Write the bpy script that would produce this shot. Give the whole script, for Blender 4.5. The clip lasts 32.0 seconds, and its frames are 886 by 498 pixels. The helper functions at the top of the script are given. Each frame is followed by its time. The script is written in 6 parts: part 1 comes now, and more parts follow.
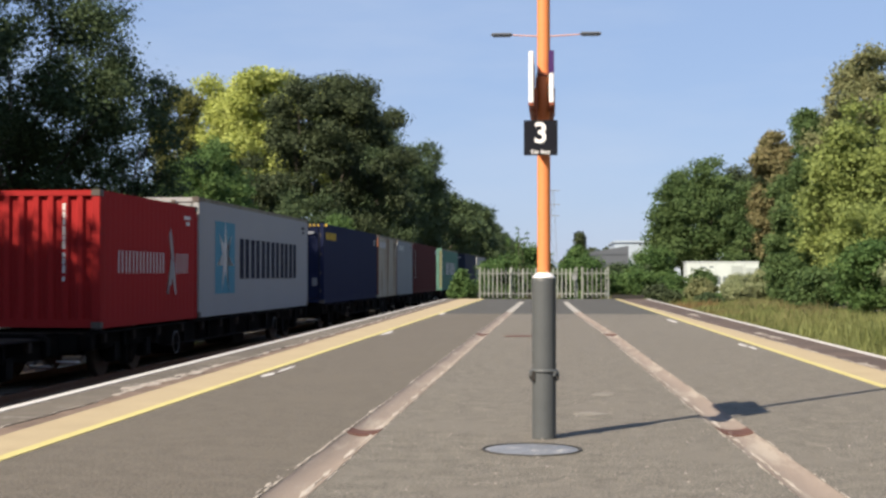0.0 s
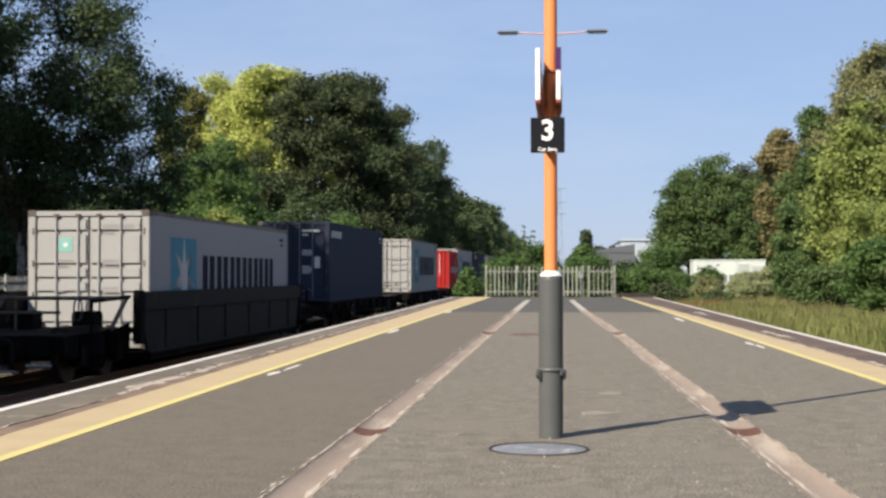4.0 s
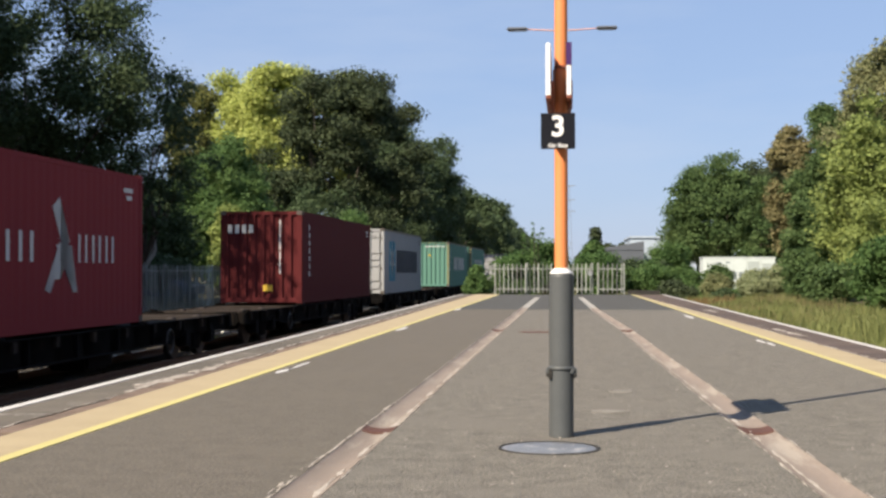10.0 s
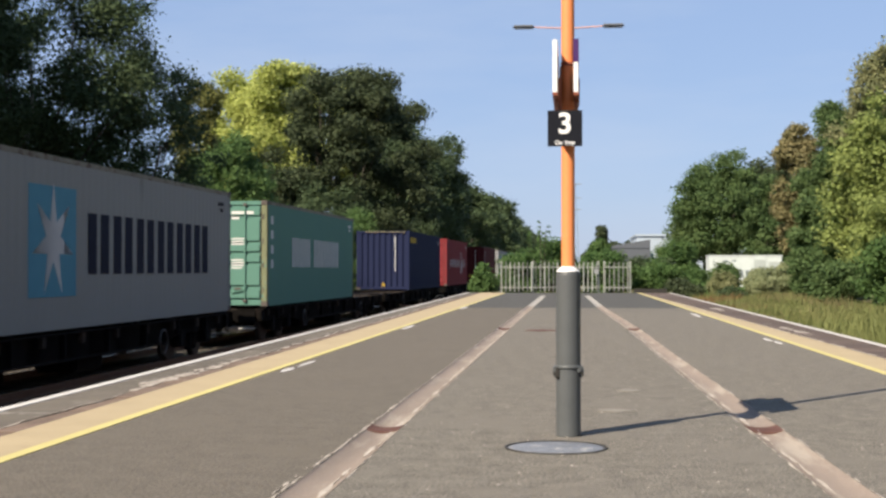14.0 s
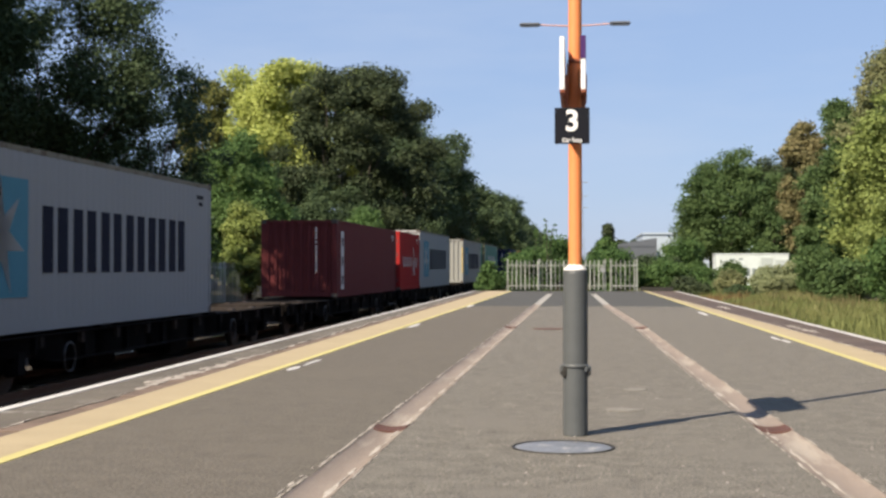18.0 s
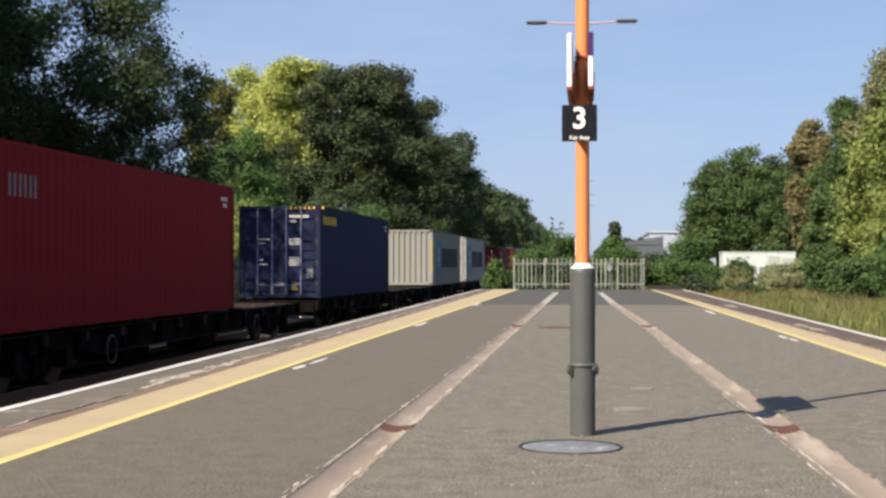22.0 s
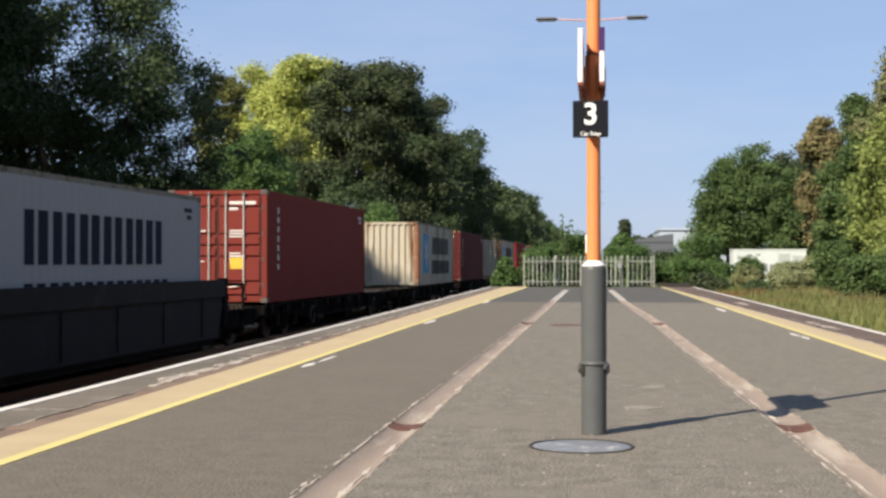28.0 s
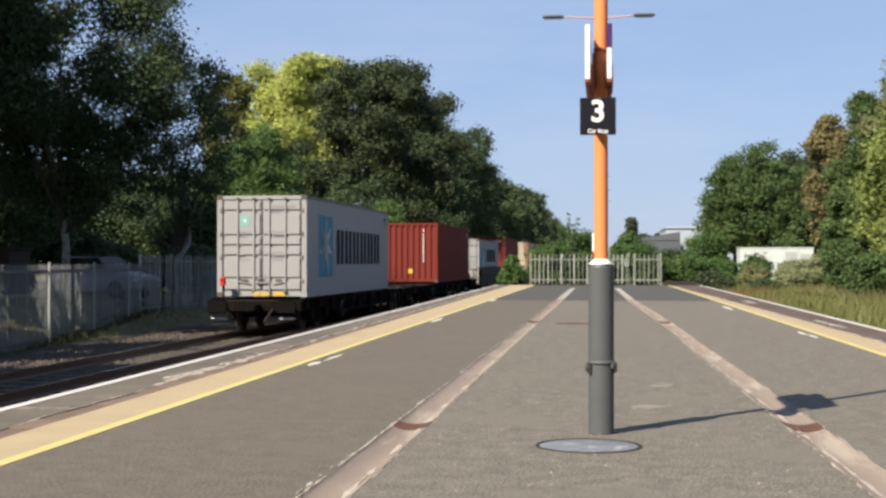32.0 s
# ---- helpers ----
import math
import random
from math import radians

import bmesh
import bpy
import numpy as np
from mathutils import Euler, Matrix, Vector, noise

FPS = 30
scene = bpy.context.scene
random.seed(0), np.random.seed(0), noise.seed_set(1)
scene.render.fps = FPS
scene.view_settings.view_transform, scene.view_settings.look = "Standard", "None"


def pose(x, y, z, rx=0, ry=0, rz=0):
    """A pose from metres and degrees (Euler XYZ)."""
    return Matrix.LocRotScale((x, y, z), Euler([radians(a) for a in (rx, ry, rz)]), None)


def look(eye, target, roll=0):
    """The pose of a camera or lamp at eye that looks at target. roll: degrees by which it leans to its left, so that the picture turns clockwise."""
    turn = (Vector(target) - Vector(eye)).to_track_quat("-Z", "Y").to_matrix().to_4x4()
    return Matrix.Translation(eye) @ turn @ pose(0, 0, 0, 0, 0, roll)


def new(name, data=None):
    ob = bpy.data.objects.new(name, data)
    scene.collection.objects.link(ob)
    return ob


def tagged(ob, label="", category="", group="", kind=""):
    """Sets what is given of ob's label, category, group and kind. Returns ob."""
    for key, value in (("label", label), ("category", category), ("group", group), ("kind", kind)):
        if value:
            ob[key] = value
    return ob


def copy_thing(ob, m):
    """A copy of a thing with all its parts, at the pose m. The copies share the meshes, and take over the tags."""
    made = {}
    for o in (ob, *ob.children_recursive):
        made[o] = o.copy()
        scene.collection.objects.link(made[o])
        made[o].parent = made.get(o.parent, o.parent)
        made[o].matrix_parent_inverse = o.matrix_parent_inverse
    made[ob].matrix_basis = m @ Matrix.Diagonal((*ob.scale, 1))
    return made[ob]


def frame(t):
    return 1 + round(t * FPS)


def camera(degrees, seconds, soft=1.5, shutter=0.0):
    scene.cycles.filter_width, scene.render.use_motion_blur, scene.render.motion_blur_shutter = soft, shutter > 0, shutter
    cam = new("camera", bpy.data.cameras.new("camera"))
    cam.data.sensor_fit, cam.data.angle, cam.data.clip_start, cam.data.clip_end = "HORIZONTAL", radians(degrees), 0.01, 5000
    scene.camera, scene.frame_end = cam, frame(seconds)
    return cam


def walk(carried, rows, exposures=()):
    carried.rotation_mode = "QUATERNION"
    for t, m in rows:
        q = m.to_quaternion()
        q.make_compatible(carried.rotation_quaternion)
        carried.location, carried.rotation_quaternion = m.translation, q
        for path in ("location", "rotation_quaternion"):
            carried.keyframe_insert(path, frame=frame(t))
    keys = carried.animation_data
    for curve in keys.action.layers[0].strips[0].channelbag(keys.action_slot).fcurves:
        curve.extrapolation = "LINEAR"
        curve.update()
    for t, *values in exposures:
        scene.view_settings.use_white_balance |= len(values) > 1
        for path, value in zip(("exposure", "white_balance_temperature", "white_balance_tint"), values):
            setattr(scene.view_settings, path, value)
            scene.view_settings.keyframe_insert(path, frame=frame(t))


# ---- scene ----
cam = camera(35.9, 32.0, soft=2.7, shutter=0.12)
walk(cam, [
    (0, pose(0.020, -0.195, 0.949, 91.115, 0, 4.628)),
    (8, pose(0.010, -0.097, 0.950, 90.964, 0, 5.138)),
    (16, pose(0.0, 0.0, 0.950, 90.818, 0, 5.648)),
    (24, pose(-0.010, 0.098, 0.951, 90.676, 0, 6.186)),
    (32, pose(-0.019, 0.195, 0.951, 90.531, 0, 6.730)),
], exposures=[(0, 1.0, 6830, 12), (32, 1.0, 6830, 12)])

# ---- daylight ----
SUN_AZ = math.atan2(-0.604, -0.797)
SUN_EL = radians(41.8)
world = bpy.data.worlds.new("day")
scene.world = world
world.use_nodes = True
wn = world.node_tree
sky = wn.nodes.new("ShaderNodeTexSky")
sky.sky_type = "NISHITA"
sky.sun_disc = False
sky.sun_elevation, sky.sun_rotation = SUN_EL, SUN_AZ
sky.air_density, sky.dust_density, sky.ozone_density = 1.0, 0.3, 2.4
haze = wn.nodes.new("ShaderNodeMix")
haze.data_type, haze.blend_type = "RGBA", "MULTIPLY"
haze.inputs[0].default_value = 1.0
haze.inputs[7].default_value = (1.0, 0.97, 1.045, 1)
wn.links.new(sky.outputs[0], haze.inputs[6])
veil = wn.nodes.new("ShaderNodeMix")
veil.data_type = "RGBA"
veil.inputs[0].default_value = 0.7
veil.inputs[7].default_value = (2.82, 4.22, 6.95, 1)
wn.links.new(haze.outputs[2], veil.inputs[6])
where = wn.nodes.new("ShaderNodeTexCoord")
spread = wn.nodes.new("ShaderNodeMapping")
spread.inputs["Scale"].default_value = (1.6, 1.6, 7.0)
wisp = wn.nodes.new("ShaderNodeTexNoise")
wisp.inputs["Scale"].default_value, wisp.inputs["Detail"].default_value, wisp.inputs["Roughness"].default_value = 2.2, 7, 0.55
thin = wn.nodes.new("ShaderNodeMapRange")
thin.inputs["From Min"].default_value, thin.inputs["From Max"].default_value = 0.46, 0.78
thin.inputs["To Max"].default_value = 0.45
cloud = wn.nodes.new("ShaderNodeMix")
cloud.data_type = "RGBA"
cloud.inputs[7].default_value = (4.6, 5.6, 7.3, 1)
wn.links.new(where.outputs["Generated"], spread.inputs["Vector"])
wn.links.new(spread.outputs[0], wisp.inputs["Vector"])
wn.links.new(wisp.outputs["Fac"], thin.inputs["Value"])
wn.links.new(thin.outputs[0], cloud.inputs[0])
wn.links.new(veil.outputs[2], cloud.inputs[6])
wn.links.new(cloud.outputs[2], wn.nodes["Background"].inputs[0])
wn.nodes["Background"].inputs[1].default_value = 0.0602
sun_dir = Vector((math.sin(SUN_AZ) * math.cos(SUN_EL), math.cos(SUN_AZ) * math.cos(SUN_EL), math.sin(SUN_EL)))
lamp = bpy.data.lights.new("sun", "SUN")
lamp.energy, lamp.angle, lamp.color = 5.0, radians(0.55), (1.0, 0.905, 0.755)
sun = new("sun", lamp)
sun.matrix_world = look(sun_dir * 60, (0, 0, 0))


# ---- materials ----
def mat(name, colour, rough=0.7, metal=0.0, vary=0.12, scale=6.0, fine=60.0, bump=0.15, stain=None, stain_at=0.62, stain_scale=1.6, per="", streak=None, depth=0.01, spec=0.35, grain=1.0):
    """A painted, stained or grainy surface: coarse and fine variation, a second colour in patches, fine relief."""
    m = bpy.data.materials.new(name)
    m.use_nodes = True
    nt = m.node_tree
    n, l = nt.nodes, nt.links
    b = n["Principled BSDF"]
    b.inputs["Roughness"].default_value, b.inputs["Metallic"].default_value = rough, metal
    b.inputs["Specular IOR Level"].default_value = spec
    tc = n.new("ShaderNodeTexCoord")
    src = tc.outputs["Object"]
    if streak:
        mp = n.new("ShaderNodeMapping")
        mp.inputs["Scale"].default_value = streak
        l.new(src, mp.inputs["Vector"])
    big = n.new("ShaderNodeTexNoise")
    big.inputs["Scale"].default_value, big.inputs["Detail"].default_value = scale, 6
    small = n.new("ShaderNodeTexNoise")
    small.inputs["Scale"].default_value, small.inputs["Detail"].default_value = fine, 3
    l.new(mp.outputs[0] if streak else src, big.inputs["Vector"])
    l.new(src, small.inputs["Vector"])
    add = n.new("ShaderNodeMath")
    add.operation = "MULTIPLY_ADD"
    add.inputs[1].default_value = grain
    l.new(small.outputs["Fac"], add.inputs[0])
    l.new(big.outputs["Fac"], add.inputs[2])
    rng = n.new("ShaderNodeMapRange")
    rng.inputs["From Min"].default_value, rng.inputs["From Max"].default_value = 0.5 + 0.5 * grain - 0.4, 0.5 + 0.5 * grain + 0.4
    rng.inputs["To Min"].default_value, rng.inputs["To Max"].default_value = 1 - vary, 1 + vary
    l.new(add.outputs[0], rng.inputs["Value"])
    val = rng.outputs[0]
    if per:
        if per == "island":
            rnd = n.new("ShaderNodeNewGeometry").outputs["Random Per Island"]
        else:
            rnd = n.new("ShaderNodeObjectInfo").outputs["Random"]
        r2 = n.new("ShaderNodeMapRange")
        r2.inputs["To Min"].default_value, r2.inputs["To Max"].default_value = 0.82, 1.18
        l.new(rnd, r2.inputs["Value"])
        mul = n.new("ShaderNodeMath")
        mul.operation = "MULTIPLY"
        l.new(val, mul.inputs[0])
        l.new(r2.outputs[0], mul.inputs[1])
        val = mul.outputs[0]
    hsv = n.new("ShaderNodeHueSaturation")
    hsv.inputs["Color"].default_value = (*colour, 1)
    l.new(val, hsv.inputs["Value"])
    out = hsv.outputs[0]
    if stain:
        sn = n.new("ShaderNodeTexNoise")
        sn.inputs["Scale"].default_value, sn.inputs["Detail"].default_value, sn.inputs["Roughness"].default_value = stain_scale, 8, 0.65
        l.new(mp.outputs[0] if streak else src, sn.inputs["Vector"])
        sr = n.new("ShaderNodeMapRange")
        sr.inputs["From Min"].default_value, sr.inputs["From Max"].default_value = stain_at - 0.05, stain_at + 0.07
        l.new(sn.outputs["Fac"], sr.inputs["Value"])
        mix = n.new("ShaderNodeMix")
        mix.data_type = "RGBA"
        mix.inputs[7].default_value = (*stain, 1)
        l.new(sr.outputs[0], mix.inputs[0])
        l.new(out, mix.inputs[6])
        out = mix.outputs[2]
    l.new(out, b.inputs["Base Color"])
    if bump:
        bp = n.new("ShaderNodeBump")
        bp.inputs["Strength"].default_value, bp.inputs["Distance"].default_value = bump, depth
        l.new(add.outputs[0], bp.inputs["Height"])
        l.new(bp.outputs[0], b.inputs["Normal"])
    return m


def leaf_mat(name, colour, second, trans=0.35, spread=0.18):
    """Leaves: two tones from leaf to leaf, with some light passing through."""
    m = bpy.data.materials.new(name)
    m.use_nodes = True
    nt = m.node_tree
    n, l = nt.nodes, nt.links
    b = n["Principled BSDF"]
    b.inputs["Roughness"].default_value = 0.6
    b.inputs["Specular IOR Level"].default_value = 0.12
    geo = n.new("ShaderNodeNewGeometry")
    tc = n.new("ShaderNodeTexCoord")
    ns = n.new("ShaderNodeTexNoise")
    ns.inputs["Scale"].default_value, ns.inputs["Detail"].default_value = 0.55, 3
    l.new(tc.outputs["Object"], ns.inputs["Vector"])
    ad = n.new("ShaderNodeMath")
    ad.operation = "MULTIPLY_ADD"
    ad.inputs[1].default_value = 0.32
    l.new(geo.outputs["Random Per Island"], ad.inputs[0])
    l.new(ns.outputs["Fac"], ad.inputs[2])
    rg = n.new("ShaderNodeMapRange")
    rg.inputs["From Min"].default_value, rg.inputs["From Max"].default_value = 0.36, 0.92
    l.new(ad.outputs[0], rg.inputs["Value"])
    mx = n.new("ShaderNodeMix")
    mx.data_type = "RGBA"
    mx.inputs[6].default_value, mx.inputs[7].default_value = (*colour, 1), (*second, 1)
    l.new(rg.outputs[0], mx.inputs[0])
    r2 = n.new("ShaderNodeMapRange")
    r2.inputs["To Min"].default_value, r2.inputs["To Max"].default_value = 1 - spread, 1 + spread
    l.new(geo.outputs["Random Per Island"], r2.inputs["Value"])
    hv = n.new("ShaderNodeHueSaturation")
    l.new(mx.outputs[2], hv.inputs["Color"])
    l.new(r2.outputs[0], hv.inputs["Value"])
    l.new(hv.outputs[0], b.inputs["Base Color"])
    tr = n.new("ShaderNodeBsdfTranslucent")
    l.new(hv.outputs[0], tr.inputs["Color"])
    ms = n.new("ShaderNodeMixShader")
    ms.inputs[0].default_value = trans
    l.new(b.outputs[0], ms.inputs[1])
    l.new(tr.outputs[0], ms.inputs[2])
    l.new(ms.outputs[0], n["Material Output"].inputs["Surface"])
    return m


ASPHALT = mat("platform asphalt", (0.130, 0.119, 0.101), 0.92, vary=0.48, scale=7.0, fine=75, bump=0.6, stain=(0.137, 0.125, 0.107), stain_at=0.57, stain_scale=0.8, depth=0.006, grain=4.0)
# darker tone for the strip left of the left channel
ASPHALT_LEFT = mat("darker left platform asphalt", (0.098, 0.086, 0.0705), 0.92, vary=0.3, scale=7.0, fine=62, bump=0.4, stain=(0.104, 0.091, 0.074), stain_at=0.57, stain_scale=0.8, depth=0.006, grain=4.0)
ASPHALT_NEW = mat("newer asphalt", (0.0583, 0.0576, 0.054), 0.92, vary=0.22, scale=1.2, fine=60, bump=0.7, depth=0.006, grain=2.0)
COPING = mat("worn coping stone", (0.101, 0.088, 0.072), 0.9, vary=0.25, scale=3, fine=80, bump=0.5, stain=(0.257, 0.239, 0.215), stain_at=0.62, stain_scale=2.6, per="object")
COPING_DARK = mat("brown coping brick", (0.08, 0.0583, 0.0491), 0.9, vary=0.25, scale=3, fine=80, bump=0.5, stain=(0.276, 0.252, 0.227), stain_at=0.66, stain_scale=2.0, per="object")
EDGING = mat("pinkish brown edging brick", (0.132, 0.095, 0.0736), 0.9, vary=0.3, scale=5, fine=80, bump=0.5, per="object")
TAN = mat("faded cream paint band", (0.321, 0.261, 0.164), 0.85, vary=0.14, scale=2.0, fine=110, bump=0.35, stain=(0.243, 0.187, 0.115), stain_at=0.66, stain_scale=3)
YELLOW = mat("yellow line paint", (0.44, 0.387, 0.158), 0.8, vary=0.12, scale=4, fine=110, bump=0.35, stain=(0.279, 0.205, 0.062), stain_at=0.68, stain_scale=5)
WHITE_LINE = mat("worn white paint", (0.467, 0.455, 0.442), 0.8, vary=0.12, scale=5, fine=90, bump=0.3, stain=(0.195, 0.182, 0.169), stain_at=0.66, stain_scale=6)
CHANNEL = mat("pinkish concrete channel", (0.20, 0.163, 0.137), 0.9, vary=0.25, scale=6, fine=90, bump=0.5, stain=(0.275, 0.24, 0.203), stain_at=0.565, stain_scale=7, streak=(0.88, 0.123, 0.88))
CHANNEL_PALE = mat("pale concrete channel", (0.273, 0.261, 0.239), 0.9, vary=0.2, scale=6, fine=90, bump=0.4)
GULLY = mat("rusty gully", (0.0836, 0.0378, 0.029), 0.9, vary=0.3, scale=12, fine=120, bump=0.5)
SLAB = mat("platform wall brick", (0.131, 0.0738, 0.0533), 0.95, vary=0.3, scale=6, fine=60, bump=0.5)
ORANGE = mat("orange paint", (0.63, 0.215, 0.078), 0.45, vary=0.06, scale=4, fine=60, bump=0.08, stain=(0.36, 0.10, 0.035), stain_at=0.7, stain_scale=5)
ORANGE_DARK = mat("weathered orange bracket", (0.197, 0.0533, 0.0246), 0.6, vary=0.2, scale=9, fine=60, bump=0.15)
SLEEVE = mat("dark grey post paint", (0.0727, 0.0792, 0.0824), 0.45, vary=0.10, scale=7, fine=90, bump=0.12, stain=(0.0906, 0.0906, 0.0879), stain_at=0.68, stain_scale=9)
WHITE_PAINT = mat("white paint", (0.681, 0.681, 0.681), 0.5, vary=0.05, bump=0.05)
PURPLE = mat("purple sign edge", (0.0492, 0.0164, 0.0902), 0.4, vary=0.08, bump=0.03)
ARM_PINK = mat("faded pink arm paint", (0.476, 0.271, 0.23), 0.6, vary=0.1, bump=0.05)
RED_TRIM = mat("red trim paint", (0.41, 0.0492, 0.0328), 0.5, vary=0.1, bump=0.05)
BLACK_SIGN = mat("black sign face", (0.0098, 0.0107, 0.0148), 0.45, vary=0.1, bump=0.03, spec=0.1)
LAMP_GREY = mat("grey lamp housing", (0.115, 0.125, 0.14), 0.5, vary=0.1, bump=0.05)
MANHOLE = mat("blue-grey cover plate", (0.165, 0.178, 0.202), 0.6, 0.2, vary=0.3, scale=9, fine=120, bump=0.5, stain=(0.42, 0.41, 0.39), stain_at=0.6, stain_scale=9)
IRON = mat("dark iron", (0.0287, 0.0271, 0.0246), 0.7, 0.3, vary=0.2, bump=0.3)
GALV = mat("galvanised palisade steel", (0.337, 0.357, 0.331), 0.6, 0.2, vary=0.16, scale=5, fine=50, bump=0.1, per="object")
GALV_DULL = mat("dull galvanised steel", (0.197, 0.209, 0.213), 0.7, 0.2, vary=0.2, scale=4, fine=50, bump=0.1, per="object")
BALLAST = mat("track ballast", (0.033, 0.027, 0.0225), 0.95, vary=0.5, scale=14, fine=45, bump=1.0, stain=(0.0348, 0.0292, 0.0251), stain_at=0.52, stain_scale=1.2, depth=0.05)
RAIL = mat("rail steel", (0.115, 0.0697, 0.0492), 0.55, 0.5, vary=0.2, bump=0.1)
RAIL_TOP = mat("polished rail head", (0.7, 0.69, 0.67), 0.22, 1.0, vary=0.08, bump=0.02)
SLEEPER = mat("concrete sleeper", (0.062, 0.054, 0.046), 0.9, vary=0.25, bump=0.4, per="object")
# grime, with the shade under the train also put into the base colour
WAGON = mat("grimy wagon steel darkened for shade", (0.0062, 0.0055, 0.0052), 0.85, 0.05, vary=0.35, scale=3, fine=40, bump=0.3, stain=(0.017, 0.0115, 0.0085), stain_at=0.62, stain_scale=2, spec=0.05)
DECK = mat("rusty wagon deck", (0.030, 0.024, 0.020), 0.85, vary=0.4, scale=3, fine=40, bump=0.4, stain=(0.062, 0.045, 0.034), stain_at=0.62, stain_scale=2, spec=0.06)
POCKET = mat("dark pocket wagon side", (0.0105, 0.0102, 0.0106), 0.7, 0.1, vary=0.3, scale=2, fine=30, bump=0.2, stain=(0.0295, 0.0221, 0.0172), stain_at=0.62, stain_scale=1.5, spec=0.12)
BAR = mat("pale grimy bar", (0.10, 0.085, 0.07), 0.8, vary=0.3, scale=6, bump=0.1, spec=0.1)
WHEEL = mat("wheel steel", (0.05, 0.04, 0.034), 0.6, 0.4, vary=0.2, bump=0.1, spec=0.12)
RIM = mat("bare wheel rim", (0.05, 0.048, 0.046), 0.5, 0.6, vary=0.1, bump=0.05)
RUBBER = mat("black rubber", (0.0123, 0.0123, 0.0131), 0.8, vary=0.15, bump=0.2)
GLASS = mat("dark window glass", (0.02, 0.025, 0.03), 0.05, 0.0, vary=0.02, bump=0)
BARK = mat("bark", (0.068, 0.056, 0.044), 0.95, vary=0.4, scale=5, fine=30, bump=1.0, depth=0.03)
BIRCH = mat("pale bark", (0.246, 0.23, 0.205), 0.9, vary=0.4, scale=6, fine=30, bump=0.8, stain=(0.0574, 0.0492, 0.041), stain_at=0.56, stain_scale=2.5)
L_DARK = leaf_mat("dark leaves", (0.038, 0.062, 0.030), (0.070, 0.100, 0.046), 0.30)
L_OLIVE = leaf_mat("brownish green leaves", (0.028, 0.042, 0.021), (0.058, 0.075, 0.036), 0.22)
L_LIME = leaf_mat("lime green leaves", (0.265, 0.31, 0.066), (0.405, 0.445, 0.145), 0.4)
L_GREEN = leaf_mat("fresh green leaves", (0.056, 0.114, 0.037), (0.116, 0.185, 0.062), 0.45)
L_WOOD = leaf_mat("dull mid-green leaves", (0.049, 0.091, 0.033), (0.098, 0.146, 0.054), 0.4)
L_HEDGE = leaf_mat("hawthorn green leaves", (0.147, 0.198, 0.0607), (0.267, 0.317, 0.101), 0.45)
L_DRY = leaf_mat("browning leaves", (0.13, 0.132, 0.06), (0.195, 0.168, 0.082), 0.3)
L_BRONZE = leaf_mat("bronzed green leaves", (0.085, 0.095, 0.03), (0.19, 0.195, 0.06), 0.35)
L_FADE = leaf_mat("fading brownish green leaves", (0.115, 0.145, 0.062), (0.22, 0.215, 0.11), 0.35)
L_GREY = leaf_mat("grey-green willow leaves", (0.18, 0.215, 0.11), (0.29, 0.315, 0.175), 0.45)
GRASS = leaf_mat("dry grass blades", (0.112, 0.138, 0.047), (0.215, 0.206, 0.088), 0.3)
DULL_WEED = leaf_mat("dull trackside weeds", (0.04, 0.045, 0.02), (0.085, 0.08, 0.038), 0.2)
DOCK = leaf_mat("rust-brown stalks", (0.11, 0.075, 0.035), (0.19, 0.125, 0.06), 0.2)
WEED = leaf_mat("weeds", (0.10, 0.125, 0.042), (0.19, 0.205, 0.08), 0.3)


# ---- mesh helpers ----
def part(name, bm, material, parent=None, label=""):
    """Links a bmesh as one mesh object, under a thing where one is given."""
    me = bpy.data.meshes.new(name)
    bm.to_mesh(me)
    bm.free()
    me.materials.append(material)
    ob = new(name, me)
    if parent:
        ob.parent = parent
    if label:
        ob["label"] = label
    return ob


def share(name, me, parent, m):
    """One more object on a mesh that is there already."""
    ob = new(name, me)
    ob.parent = parent
    ob.matrix_basis = m
    return ob


def thing(name, label, category, group="", m=None, kind=""):
    """An Empty at a thing's base."""
    ob = new(name)
    ob.empty_display_size = 0.2
    if m:
        ob.matrix_basis = m
    return tagged(ob, label, category, group, kind)


def box(bm, x0, y0, z0, x1, y1, z1, bevel=0.0):
    """A box between two corners, its edges bevelled where asked."""
    c = [bm.verts.new((x, y, z)) for x in (x0, x1) for y in (y0, y1) for z in (z0, z1)]
    fs = [bm.faces.new([c[i] for i in q]) for q in ((0, 1, 3, 2), (4, 6, 7, 5), (0, 4, 5, 1), (2, 3, 7, 6), (0, 2, 6, 4), (1, 5, 7, 3))]
    if bevel:
        es = {e for f in fs for e in f.edges}
        bmesh.ops.bevel(bm, geom=list(es), offset=bevel, segments=2, affect="EDGES", clamp_overlap=True)
    return bm


def sorted_box(x0, y0, z0, x1, y1, z1):
    return (min(x0, x1), min(y0, y1), min(z0, z1), max(x0, x1), max(y0, y1), max(z0, z1))


def B(*boxes, bevel=0.0):
    bm = bmesh.new()
    for b in boxes:
        box(bm, *b, bevel=bevel)
    return bm


